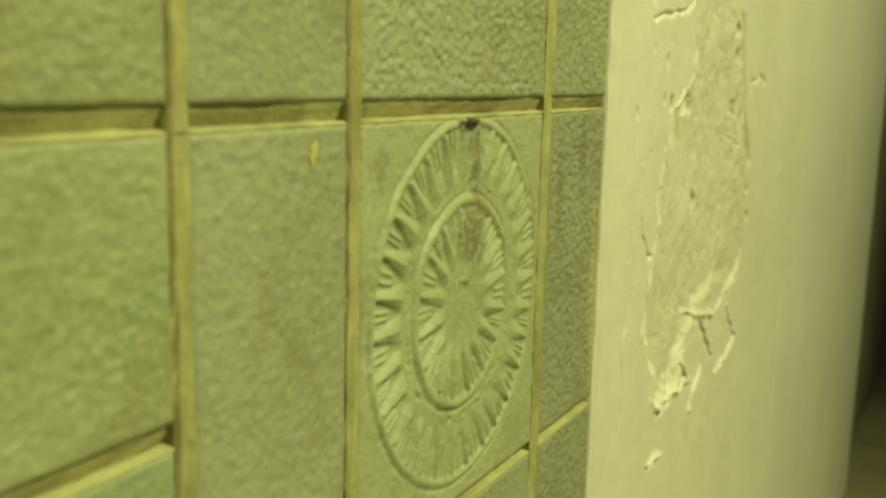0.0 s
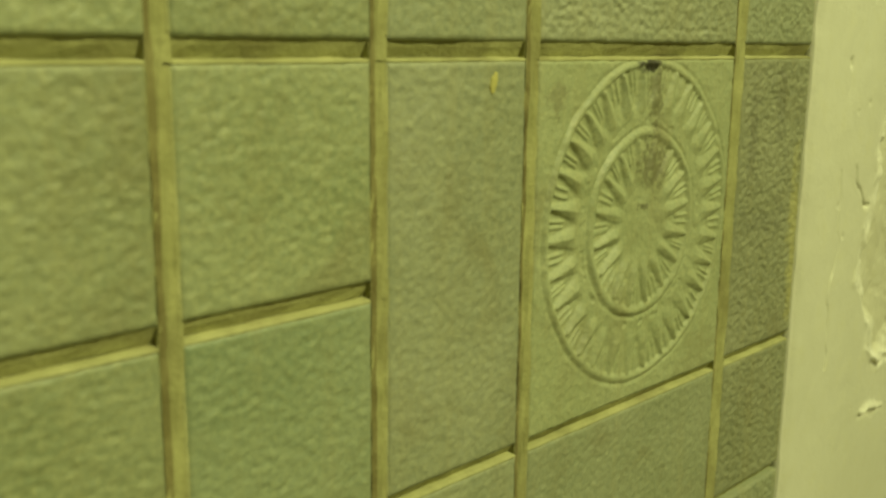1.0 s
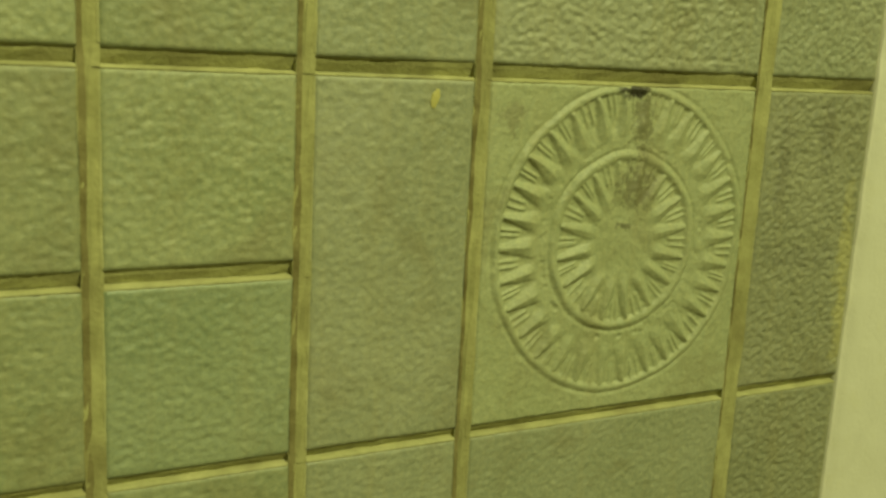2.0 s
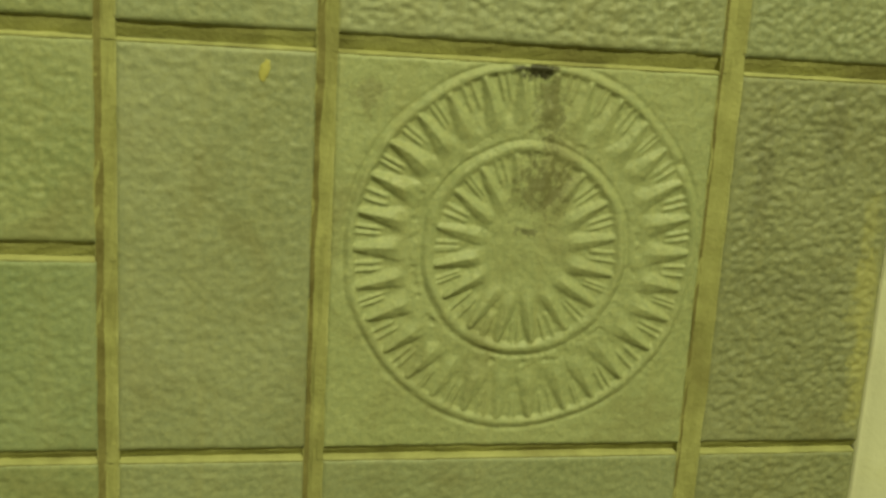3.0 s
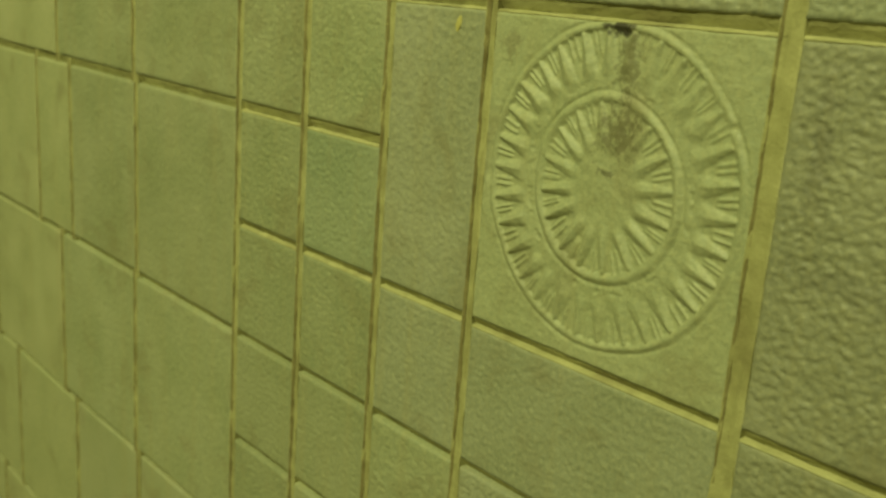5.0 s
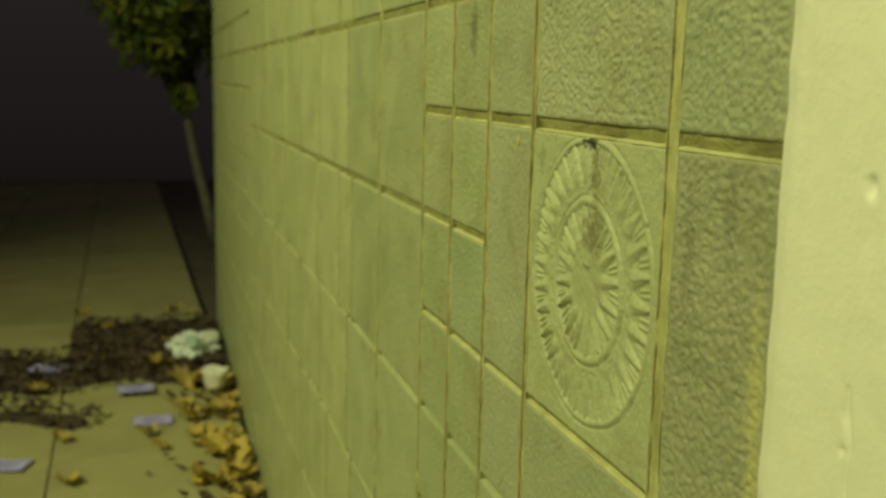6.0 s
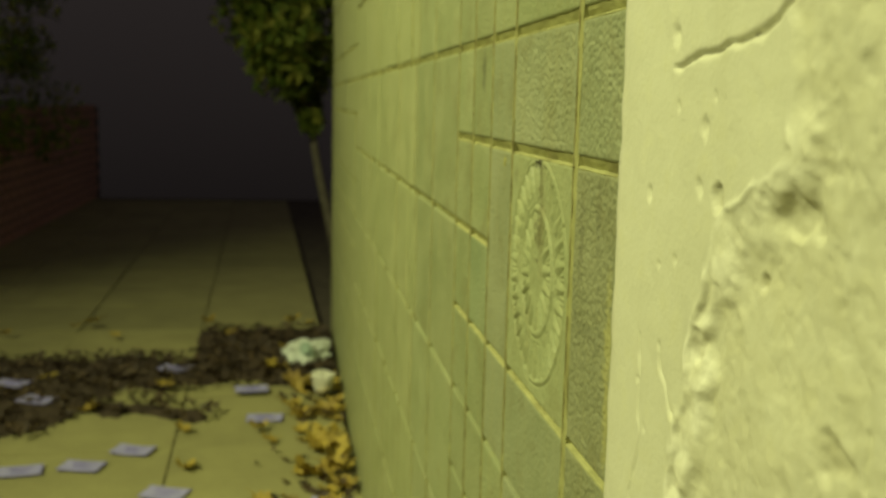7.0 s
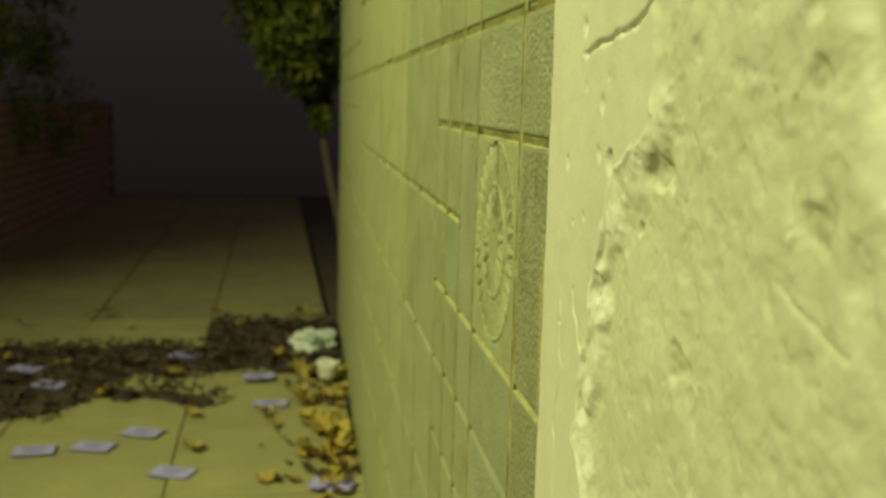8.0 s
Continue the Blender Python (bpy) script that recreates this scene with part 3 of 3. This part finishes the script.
def paper_cup():
    cup = tagged(new("paper_cup"), "small crushed white paper cup beside the wall", "cup")
    cup.matrix_world = pose(-2.80, -0.075, 0.010, 0, 0, 40)
    verts, faces = [], []
    n = 20
    for r, z in ((0.028, 0.0), (0.034, 0.03), (0.039, 0.06), (0.042, 0.078), (0.040, 0.078), (0.036, 0.055), (0.026, 0.006)):
        for k in range(n):
            u = k / n * 2 * math.pi
            dent = 1 + 0.16 * math.sin(2 * u + 0.6) * z / 0.08 + 0.05 * math.sin(5 * u + z * 60)
            verts.append((r * math.cos(u) * dent, r * math.sin(u) * dent, z + 0.004 * math.sin(3 * u)))
    for s in range(6):
        for k in range(n):
            a, b = s * n + k, s * n + (k + 1) % n
            faces.append((a, b, b + n, a + n))
    part("cup_wall", mesh_of("cup_wall", verts, faces, CUP, True), CUP, cup)
    rim = bmesh.new()
    bmesh.ops.create_cone(rim, cap_ends=True, segments=20, radius1=0.028, radius2=0.028, depth=0.003)
    part("cup_base", rim, CUP, cup).matrix_basis = pose(0, 0, 0.004)


paper_cup()


# ---- small tree past the wall's end ----
def tube(points, radii, sides=9):
    verts, faces = [], []
    for k, (p, r) in enumerate(zip(points, radii)):
        a = points[min(k + 1, len(points) - 1)] - points[max(k - 1, 0)]
        q = a.to_track_quat("Z", "Y")
        for s in range(sides):
            u = s / sides * 2 * math.pi
            verts.append(p + q @ Vector((math.cos(u) * r, math.sin(u) * r, 0)))
    for k in range(len(points) - 1):
        for s in range(sides):
            a, b = k * sides + s, k * sides + (s + 1) % sides
            faces.append((a, b, b + sides, a + sides))
    faces.append(tuple(range(sides))[::-1])
    faces.append(tuple(range((len(points) - 1) * sides, len(points) * sides)))
    return verts, faces


def leafy_crown(centres, count, seed, size):
    r = random.Random(seed)
    verts, faces = [], []
    for _ in range(count):
        c, rad = r.choice(centres)
        d = Vector((r.gauss(0, 1), r.gauss(0, 1), r.gauss(0, 1))).normalized() * rad * r.uniform(0.35, 1.08)
        m = Matrix.Translation(Vector(c) + d) @ pose(0, 0, 0, r.uniform(-70, 70), r.uniform(-70, 70), r.uniform(0, 360))
        a = size * r.uniform(0.7, 1.3)
        base = len(verts)
        for u, v, w in ((-a, 0, 0), (-a * 0.2, -a * 0.42, a * 0.10), (a, 0, -a * 0.15), (-a * 0.2, a * 0.42, a * 0.10)):
            verts.append(m @ Vector((u, v, w)))
        faces += [(base, base + 1, base + 2), (base, base + 2, base + 3)]
    return verts, faces


def small_tree():
    tree = tagged(new("small_tree"), "small clipped evergreen tree with a thin pale trunk", "tree")
    tree.matrix_world = pose(-6.2, 0.08, -0.045)
    V = Vector
    part("trunk", mesh_of("trunk", *tube([V((0, 0.06, 0)), V((0, 0.0, 0.30)), V((0, -0.07, 0.60)), V((0.0, -0.13, 0.95)), V((0, -0.15, 1.5)), V((0, -0.12, 2.1))],
                                         [0.040, 0.034, 0.028, 0.024, 0.020, 0.012]), BARK, True), BARK, tree)
    r = random.Random(5)
    centres = []
    for k in range(9):
        z = 1.15 + 0.16 * k
        tip = V((r.uniform(-0.4, 0.4), -0.15 - r.uniform(0.05, 0.22) - 0.045 * k * (1 if k % 2 == 0 else -1.2), z + 0.22))
        start = V((0, -0.14, z - 0.1))
        part("branch", mesh_of("branch", *tube([start, start.lerp(tip, 0.5) + V((0, 0, 0.05)), tip], [0.010, 0.007, 0.003], 6), BARK, True), BARK, tree)
        centres.append((tip, r.uniform(0.16, 0.26)))
    for z, y, rad in ((0.98, -0.13, 0.07), (1.08, -0.15, 0.09), (1.20, -0.17, 0.13), (1.36, -0.28, 0.20), (1.52, -0.38, 0.22), (1.68, -0.52, 0.24), (1.85, -0.58, 0.28), (2.05, -0.60, 0.30), (1.40, 0.0, 0.25), (1.65, -0.05, 0.35), (1.95, -0.1, 0.42), (2.2, -0.3, 0.4)):
        centres.append(((r.uniform(-0.15, 0.15), y, z), rad))
    part("crown", mesh_of("crown", *leafy_crown(centres, 6500, 8, 0.050), LEAF_GREEN), LEAF_GREEN, tree)


small_tree()


# ---- night behind everything: an added slab with its own faint glow ----
dark = bpy.data.materials.new("backdrop_glow")
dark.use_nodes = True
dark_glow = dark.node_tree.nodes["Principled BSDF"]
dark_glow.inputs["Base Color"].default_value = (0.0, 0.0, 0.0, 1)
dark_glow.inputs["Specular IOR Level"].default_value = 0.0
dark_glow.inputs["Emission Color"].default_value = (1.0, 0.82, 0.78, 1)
# emission grows with height, standing in for the night sky's light
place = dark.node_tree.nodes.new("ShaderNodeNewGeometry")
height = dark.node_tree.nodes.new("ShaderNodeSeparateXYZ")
glow_ramp = dark.node_tree.nodes.new("ShaderNodeMapRange")
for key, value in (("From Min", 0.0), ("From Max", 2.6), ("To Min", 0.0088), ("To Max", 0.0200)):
    glow_ramp.inputs[key].default_value = value
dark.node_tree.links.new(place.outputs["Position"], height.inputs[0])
dark.node_tree.links.new(height.outputs["Z"], glow_ramp.inputs["Value"])
dark.node_tree.links.new(glow_ramp.outputs[0], dark_glow.inputs["Emission Strength"])
tagged(part("backdrop", slab_box(-10.8, -10.6, -16, 16, -0.1, 9), dark, None), "plain added slab with a faint glow for the night distance", "backdrop", kind="structure")

# ---- low brick wall across the path, far in the dark ----
def brick_wall():
    low = part("wall_brick", slab_box(-10.4, -4.9, -2.42, -2.22, -0.1, 0.95), MORTAR, None)
    tagged(low, "low dark red brick wall in the dark", "wall", kind="structure")
    me = bpy.data.meshes.new("brick")
    bm = slab_box(-0.115, 0.115, -0.008, 0.02, -0.032, 0.032, 0.003)
    bm.to_mesh(me)
    bm.free()
    me.materials.append(BRICK)
    n = 0
    for c in range(13):
        for k in range(22):
            ob = new("brick", me)
            ob.parent = low
            ob.matrix_basis = pose(-5.06 - 0.24 * k - (0.12 if c % 2 else 0), -2.222, -0.005 + 0.076 * c + 0.036, 0, 0, 180)
    return low


brick_wall()


def shrub():
    """A dark shrub that hangs over the brick wall."""
    bush = tagged(new("shrub"), "dark leafy shrub overhanging the brick wall", "shrub")
    bush.matrix_world = pose(-6.6, -2.75, -0.045)
    r = random.Random(77)
    centres = []
    for k in range(16):
        tip = Vector((r.uniform(-1.5, 1.3), r.uniform(-0.3, 0.62), r.uniform(0.85, 2.0)))
        part("stem", mesh_of("stem", *tube([Vector((r.uniform(-0.5, 0.5), -0.05, 0)), Vector((tip.x * 0.6, tip.y * 0.3, 0.7)), tip], [0.022, 0.014, 0.004], 6), BARK, True), BARK, bush)
        centres.append((tip, r.uniform(0.22, 0.36)))
    part("foliage", mesh_of("foliage", *leafy_crown(centres, 5200, 9, 0.045), LEAF_GREEN), LEAF_GREEN, bush)


shrub()


# ---- the tiles, each a piece of the wall ----
J = 0.0042                                    # half a joint


def bed(z):
    """Half of a level joint: the beds below the ornament are thinner."""
    return J if z > 0.9 else 0.0030


def far_tile_mesh(w, h):
    """A bevelled tile with slightly uneven arrises."""
    r = random.Random(int(w * 1000) * 7 + int(h * 1000))
    b = 0.0026
    verts, faces = [], []
    loops = ((0.0, 0.0105), (0.0, 0.0022), (b * 0.5, 0.0006), (b, 0.0))
    ring = []
    for inset, y in loops:
        ids = []
        for x, z in ((-w / 2 + inset, -h / 2 + inset), (0, -h / 2 + inset), (w / 2 - inset, -h / 2 + inset), (w / 2 - inset, 0), (w / 2 - inset, h / 2 - inset), (0, h / 2 - inset), (-w / 2 + inset, h / 2 - inset), (-w / 2 + inset, 0)):
            ids.append(len(verts))
            verts.append((x + r.uniform(-0.0006, 0.0006), y, z + r.uniform(-0.0006, 0.0006)))
        ring.append(ids)
    for a, c in zip(ring[:-1], ring[1:]):
        for k in range(8):
            faces.append((a[k], a[(k + 1) % 8], c[(k + 1) % 8], c[k]))
    faces.append(tuple(ring[-1]))
    return verts, faces


far_cache = {}


def far_tile(x0, x1, z0, z1, material, r):
    key = (round(x1 - x0, 3), round(z1 - z0, 3), material.name)
    if key not in far_cache:
        far_cache[key] = mesh_of("tile", *far_tile_mesh(key[0], key[1]), material)
    ob = new("tile", far_cache[key])
    ob.parent = wall
    ob.matrix_basis = pose((x0 + x1) / 2, r.uniform(-0.0009, 0.0009), (z0 + z1) / 2, r.uniform(-0.25, 0.25), 0, r.uniform(-0.3, 0.3))


def near_tile(x0, x1, z0, z1, material, seed, grain, relief=None, step=0.0013):
    """A tile with its own hammered face, worn arrises and sides."""
    nx, nz = max(8, int((x1 - x0) / step)), max(8, int((z1 - z0) / step))
    x, z = np.meshgrid(np.linspace(x0, x1, nx), np.linspace(z0, z1, nz))
    worn = 0.0009 * (fbm(x * 120, z * 120, seed + 5, 3) - 0.4)
    e = np.minimum(np.minimum(x - x0, x1 - x), np.minimum(z - z0, z1 - z)) - np.maximum(worn, 0)
    y = 0.0022 * (1 - smooth(-0.0010, 0.0026, e)) ** 1.6
    if relief is None:
        ridge = 1 - np.abs(2 * fbm(x * 210 + seed * 1.7, z * 300, seed + 40, 2, 0.5) - 1)
        calm = 0.25 + 0.75 * smooth(0.0, 0.007, e)
        y = y - calm * grain * (fbm(x * 340 + seed * 3.1, z * 400, seed, 3, 0.6) - 0.5) - 0.55 * calm * grain * (ridge - 0.7) - 0.0009 * (fbm(x * 26, z * 26, seed + 2, 3) - 0.5)
    else:
        y = y - relief(x, z)
    deep = 0.0105
    def ring(a, fill):
        a = np.vstack([a[:1], a, a[-1:]])
        return np.hstack([a[:, :1], a, a[:, -1:]])
    xx, zz, yy = ring(x, 0), ring(z, 0), ring(y, 0)
    yy[0, :] = yy[-1, :] = deep
    yy[:, 0] = yy[:, -1] = deep
    ob = part("rosette_tile" if relief else "tile", grid_mesh("tile", xx, yy, zz, material), material, wall)
    return ob


CX, CZ = 0.0030, 0.9474


def rosette(x, z):
    """Moulded sun wheel: two rings, each with a wreath of pointed petals, worn at the heart."""
    px, pz = (x - CX) * 1.018, (z - CZ) * 0.992
    px = px + 0.0026 * (fbm(x * 40, z * 40, 77, 2) - 0.5)
    pz = pz + 0.0026 * (fbm(x * 40, z * 40, 87, 2) - 0.5)
    r = np.hypot(px, pz)
    a = np.arctan2(pz, px)
    h = np.zeros_like(r)

    def bead(radius, width, tall):
        return tall * np.exp(-np.abs((r - radius) / width) ** 2.4)

    def wreath(count, r0, r1, deep, turn, wall):
        """Pointed petals; the hollows between them open outwards and hold two short rods."""
        v = np.clip((r - r0) / (r1 - r0), 0, 1)
        u = (a - turn) / (2 * math.pi) * count
        k = np.floor(u + 0.5)
        u = u - k + 0.13 * (lattice(k, k * 0, 5) - 0.5)
        period = 2 * math.pi * r / count
        half = 0.05 + 0.37 * (1 - v) ** 1.1 * (0.92 + 0.16 * lattice(k, k * 0, 9))
        into = (np.abs(u) - half) * period                       # metres past the petal's edge
        hollow = smooth(-0.3 * wall, wall, into)
        rods = np.clip(1 - ((np.abs(u) - 0.40) * period / 0.0013) ** 2, 0, 1) * smooth(0.45, 0.62, v)
        size = 0.80 + 0.40 * vnoise(k * 0.7, k * 0 + 3.0, 9)
        crest = np.clip(1 - np.abs(u) / (half + 0.05), 0, 1) * (1.0 - 0.30 * v)
        ends = smooth(r1 + 0.0008, r1 - 0.0016, r) * smooth(r0 - 0.0004, r0 + 0.0010, r)
        grow = smooth(0.02, 0.36, v)
        return (0.0023 * crest - deep * hollow * (1 - 1.15 * rods)) * size * grow * ends

    h = h + bead(0.0908, 0.0017, 0.0009) * (0.7 + 0.6 * vnoise(x * 110, z * 110, 28))
    h = h - 0.0007 * np.exp(-((r - 0.0943) / 0.0011) ** 2) * (0.3 + 1.0 * vnoise(x * 60, z * 60, 38))
    h = h + wreath(30, 0.0610, 0.0888, 0.0009, 0.0, 0.0023)
    h = h + bead(0.0515, 0.0020, 0.0012) * (0.8 + 0.4 * vnoise(x * 130, z * 130, 29))
    h = h - 0.0009 * np.exp(-((r - 0.0553) / 0.0011) ** 2) * (0.4 + 0.9 * vnoise(x * 70, z * 70, 39))
    h = h - 0.0010 * smooth(0.52, 0.75, fbm(x * 190, z * 190, 57, 2)) * np.exp(-((r - 0.0590) / 0.0026) ** 2)
    h = h + wreath(16, 0.0200, 0.0488, 0.0009, 0.157, 0.0022)
    wear = 1 - 0.30 * smooth(0.50, 0.72, fbm(x * 22, z * 22, 91, 3)) - 0.30 * np.exp(-((px - 0.000) / 0.045) ** 2 - ((pz + 0.073) / 0.014) ** 2)
    h = h * np.clip(wear, 0.2, 1)
    h = h - 0.0018 * np.exp(-(np.hypot(x - 0.081, z - 0.994) / 0.0022) ** 2)
    return h + 0.0007 * (fbm(x * 240, z * 240, 13, 3, 0.6) - 0.5) + 0.0009 * (fbm(x * 30, z * 30, 17) - 0.5) + 0.0009 * (fbm(x * 100, z * 120, 19, 3, 0.6) - 0.5)


def band_columns():
    """The bond: one four-unit-high band as (x0, x1, lower unit, upper unit), counted from the band's foot."""
    u = UNIT
    near = [(0.1035, EDGE - 0.001, 0, 1), (0.1035, EDGE - 0.001, 1, 3), (0.1035, EDGE - 0.001, 3, 4),
            (-0.1, 0.1035, 0, 1), (-0.1, 0.1035, 1, 3), (-0.1, 0.1035, 3, 4),
            (-0.2, -0.1, 0, 1), (-0.2, -0.1, 1, 3), (-0.2, -0.1, 3, 4)]
    for x0, x1 in ((-0.302, -0.2), (-0.403, -0.302)):
        near += [(x0, x1, 0, 1), (x0, x1, 1, 2), (x0, x1, 2, 3), (x0, x1, 3, 4)]
    return near


def far_columns(band):
    """Two courses of large tiles from the ornament's panel to the next one, then the panel's bond again."""
    r = random.Random(40 + band)
    out = []
    for lo, first in ((0, (-0.403, -0.607, -0.78)), (2, (-0.403, -0.612, -0.815, -1.06, -1.27, -1.485))):
        xs = list(first)
        while xs[-1] > -2.10:
            xs.append(xs[-1] - UNIT * r.choice((2, 2, 2, 1)))
        xs[-1] = -2.235
        out += [(b, a, lo, lo + 2) for a, b in zip(xs[:-1], xs[1:]) if a - b > 0.03]
    x = -2.235
    while x > WALL_L + 0.30:
        step = r.choice((1, 2, 2))
        for lo, hi in ((0, 1), (1, 3), (3, 4)):
            out.append((x - UNIT * step, x, lo, hi))
        x -= UNIT * step
    out += [(WALL_L, x, 0, 2), (WALL_L, x, 2, 4)]
    return out


rng = random.Random(31)
strips = ([], [])


def strip(x, z0, z1, half):
    """Grout pressed into an upright joint."""
    v, f = strips
    n = max(2, int((z1 - z0) / 0.012))
    base = len(v)
    for k in range(n + 1):
        z = z0 + (z1 - z0) * k / n
        for o, y in ((-1.2, 0.0102), (-1.1, 0.0007), (-0.5, 0.0013), (-0.05, 0.0010), (0.45, 0.0006), (1.05, 0.0004), (1.2, 0.0102)):
            v.append((x + o * (half + 0.0006) + rng.uniform(-0.0004, 0.0004), y + (rng.uniform(-0.0006, 0.0006) if y < 0.01 else 0), z))
    for k in range(n):
        for q in range(6):
            a = base + 7 * k + q
            f.append((a, a + 1, a + 8, a + 7))


def struck(x0, x1, z):
    """Grout in a level joint, struck back towards its foot, so that it leans over."""
    v, f = strips
    n = max(2, int((x1 - x0) / 0.012))
    base, half = len(v), bed(z)
    for k in range(n + 1):
        lean = rng.uniform(-0.0002, 0.0002)
        for up, y in ((half + 0.0012, 0.0016), (0.4 * half, 0.0030), (-0.4 * half, 0.0048), (-half - 0.0008, 0.0066)):
            v.append((x0 + (x1 - x0) * k / n, y + lean + rng.uniform(-0.0003, 0.0003), z + up))
    for k in range(n):
        for q in range(3):
            a = base + 4 * k + q
            f.append((a + 1, a + 5, a + 4, a))


grimes = ([], [])


def grime(x, z0, z1, half, amount):
    """Dark dirt lodged along one side of an upright joint, in an uneven line."""
    v, f = grimes
    n = max(3, int((z1 - z0) / 0.006))
    base = len(v)
    for k in range(n + 1):
        z = z0 + (z1 - z0) * k / n
        w = half * (0.25 + amount * (0.25 + 0.95 * float(vnoise(np.array(z * 34.0), np.array(x * 91.0), 12))))
        out = -half - 0.0006
        for o, y in ((out, 0.0005), (out + 0.4 * w, 0.0007), (out + w, 0.0008), (out + w + 0.0006, 0.0042)):
            v.append((x + o + rng.uniform(-0.0003, 0.0003), y + rng.uniform(-0.0002, 0.0002), z))
    for k in range(n):
        for q in range(3):
            c = base + 4 * k + q
            f.append((c, c + 1, c + 5, c + 4))


lips = ([], [])


def lip(a, b):
    """A pale bead along a tile's arris, from a to b in the wall's plane: squeezed-out grout on uprights, the lit edge
    on tops.
    """
    v, f = lips
    length = math.hypot(b[0] - a[0], b[1] - a[1])
    n = max(2, int(length / 0.009))
    tx, tz = (b[0] - a[0]) / length, (b[1] - a[1]) / length
    base = len(v)
    for k in range(n + 1):
        px, pz = a[0] + tx * length * k / n, a[1] + tz * length * k / n
        w = 0.00095 * rng.uniform(0.75, 1.2)
        for o, y in ((1.5, 0.0050), (1.0, 0.0016), (0.0, 0.0004 - 0.25 * w), (-1.0, 0.0006), (-2.4, 0.0026)):
            v.append((px - tz * o * w, y + rng.uniform(-0.0002, 0.0002), pz + tx * o * w))
    for k in range(n):
        for q in range(4):
            c = base + 5 * k + q
            f.append((c, c + 5, c + 6, c + 1))


NEAR_LOOK = {(1, 2, -0.403): TILE_GREEN_DARKER, (0, 1, -0.403): TILE_GREEN_DARKER, (0, 1, -0.302): TILE_GREEN_DARKER, (3, 4, -0.302): TILE_BLOT, (1, 3, -0.1): TILE_ROSE, (1, 3, -0.2): TILE_GREY, (1, 3, 0.1035): TILE_DARK, (0, 1, 0.1035): TILE_DARK, (3, 4, 0.1035): TILE_GREY, (3, 4, -0.1): TILE_GREY, (0, 1, -0.1): TILE_GREY, (1, 2, -0.302): TILE_MINT, (0, 1, -0.2): TILE_GREY}
seed = 100
for band in range(-3, 3):
    foot = ZTOP - 4 * UNIT + band * 4 * UNIT
    for x0, x1, lo, hi in band_columns() + far_columns(band):
        z0, z1 = foot + lo * UNIT, foot + hi * UNIT
        z0, z1 = max(z0, -0.02), min(z1, WALL_H + J)
        if z1 - z0 < 0.02:
            continue
        right = 0.0056 if abs(x1 - 0.1035) < 0.001 else 0.0041
        left = 0.0056 if abs(x0 - 0.1035) < 0.001 else 0.0041
        a, b, c, d = x0 + left, x1 - right, z0 + bed(z0), z1 - bed(z1)
        if x1 > EDGE - 0.01:
            b = EDGE
        elif x1 < EDGE - 0.01:
            strip(x1, z0 - bed(z0), z1 + bed(z1), right)
            if x1 > -1.3:
                grime(x1, z0 - bed(z0), z1 + bed(z1), right, 0.05 if x1 > 0.05 else 0.70)
        struck(a - 0.002, b + (0.002 if b < EDGE - 0.01 else 0.0), z0)
        if x0 > -0.42 and z1 > 0.8:
            # the top arris's lit edge, put in as a pale bead
            lip((a + 0.001, d), (b - 0.001, d))
            if x0 > -0.7 and z1 > 0.55 and z0 < 1.3:
                lip((a, c + 0.002), (a, d - 0.002))
        key = (lo, hi, x0)
        seed += 1
        if x0 > -0.83 and z1 > 0.60 and z0 < 1.22:
            mat = NEAR_LOOK.get(key) if band == 0 else None
            mat = mat or (rng.choice((TILE_GREEN, TILE_GREEN, TILE_GREEN_DARKER)) if x0 < -0.41 else rng.choice((TILE_GREEN_DARKER, TILE_GREEN_DARKER, TILE_GREEN)) if x0 < -0.25 else rng.choice((TILE_GREEN, TILE_GREEN, TILE_GREY)))
            if mat is TILE_ROSE:
                near_tile(a, b, c, d, mat, seed, 0.0, rosette, 0.00062)
            else:
                rough = 0.0023 if x0 > 0.09 or (lo, x0) == (3, -0.1) else (0.0011 if mat is TILE_GREY else 0.0013)
                near_tile(a, b, c, d, mat, seed, rough, None, 0.0011 if x0 > -0.42 else 0.0019)
        else:
            far_tile(a, b, c, d, TILE_FAR if x0 < -0.8 else TILE_GREEN, rng)
part("grout", mesh_of("grout", *strips, GROUT), GROUT, wall)
part("joint_dirt", mesh_of("joint_dirt", *grimes, GRIME), GRIME, wall, "dark dirt lodged in the joints")
part("grout_bead", mesh_of("grout_bead", *lips, GROUT_LIT_ARRIS, True), GROUT_LIT_ARRIS, wall, "pale bead: squeezed grout on uprights, lit edge on top arrises")


# ---- a dab of ochre paint on one tile ----
fleck = bmesh.new()
bmesh.ops.create_icosphere(fleck, subdivisions=3, radius=1)
for v in fleck.verts:
    f = 1 + 0.35 * noise.noise(v.co * 1.9)
    v.co = Vector((v.co.x * 0.0024 * f + 0.0009 * v.co.z, v.co.y * 0.0007, v.co.z * 0.0048 * f))
part("paint_fleck", fleck, PAINT_DAB, wall, "small dab of ochre paint").matrix_basis = pose(-0.1285, -0.0004, 1.0305)
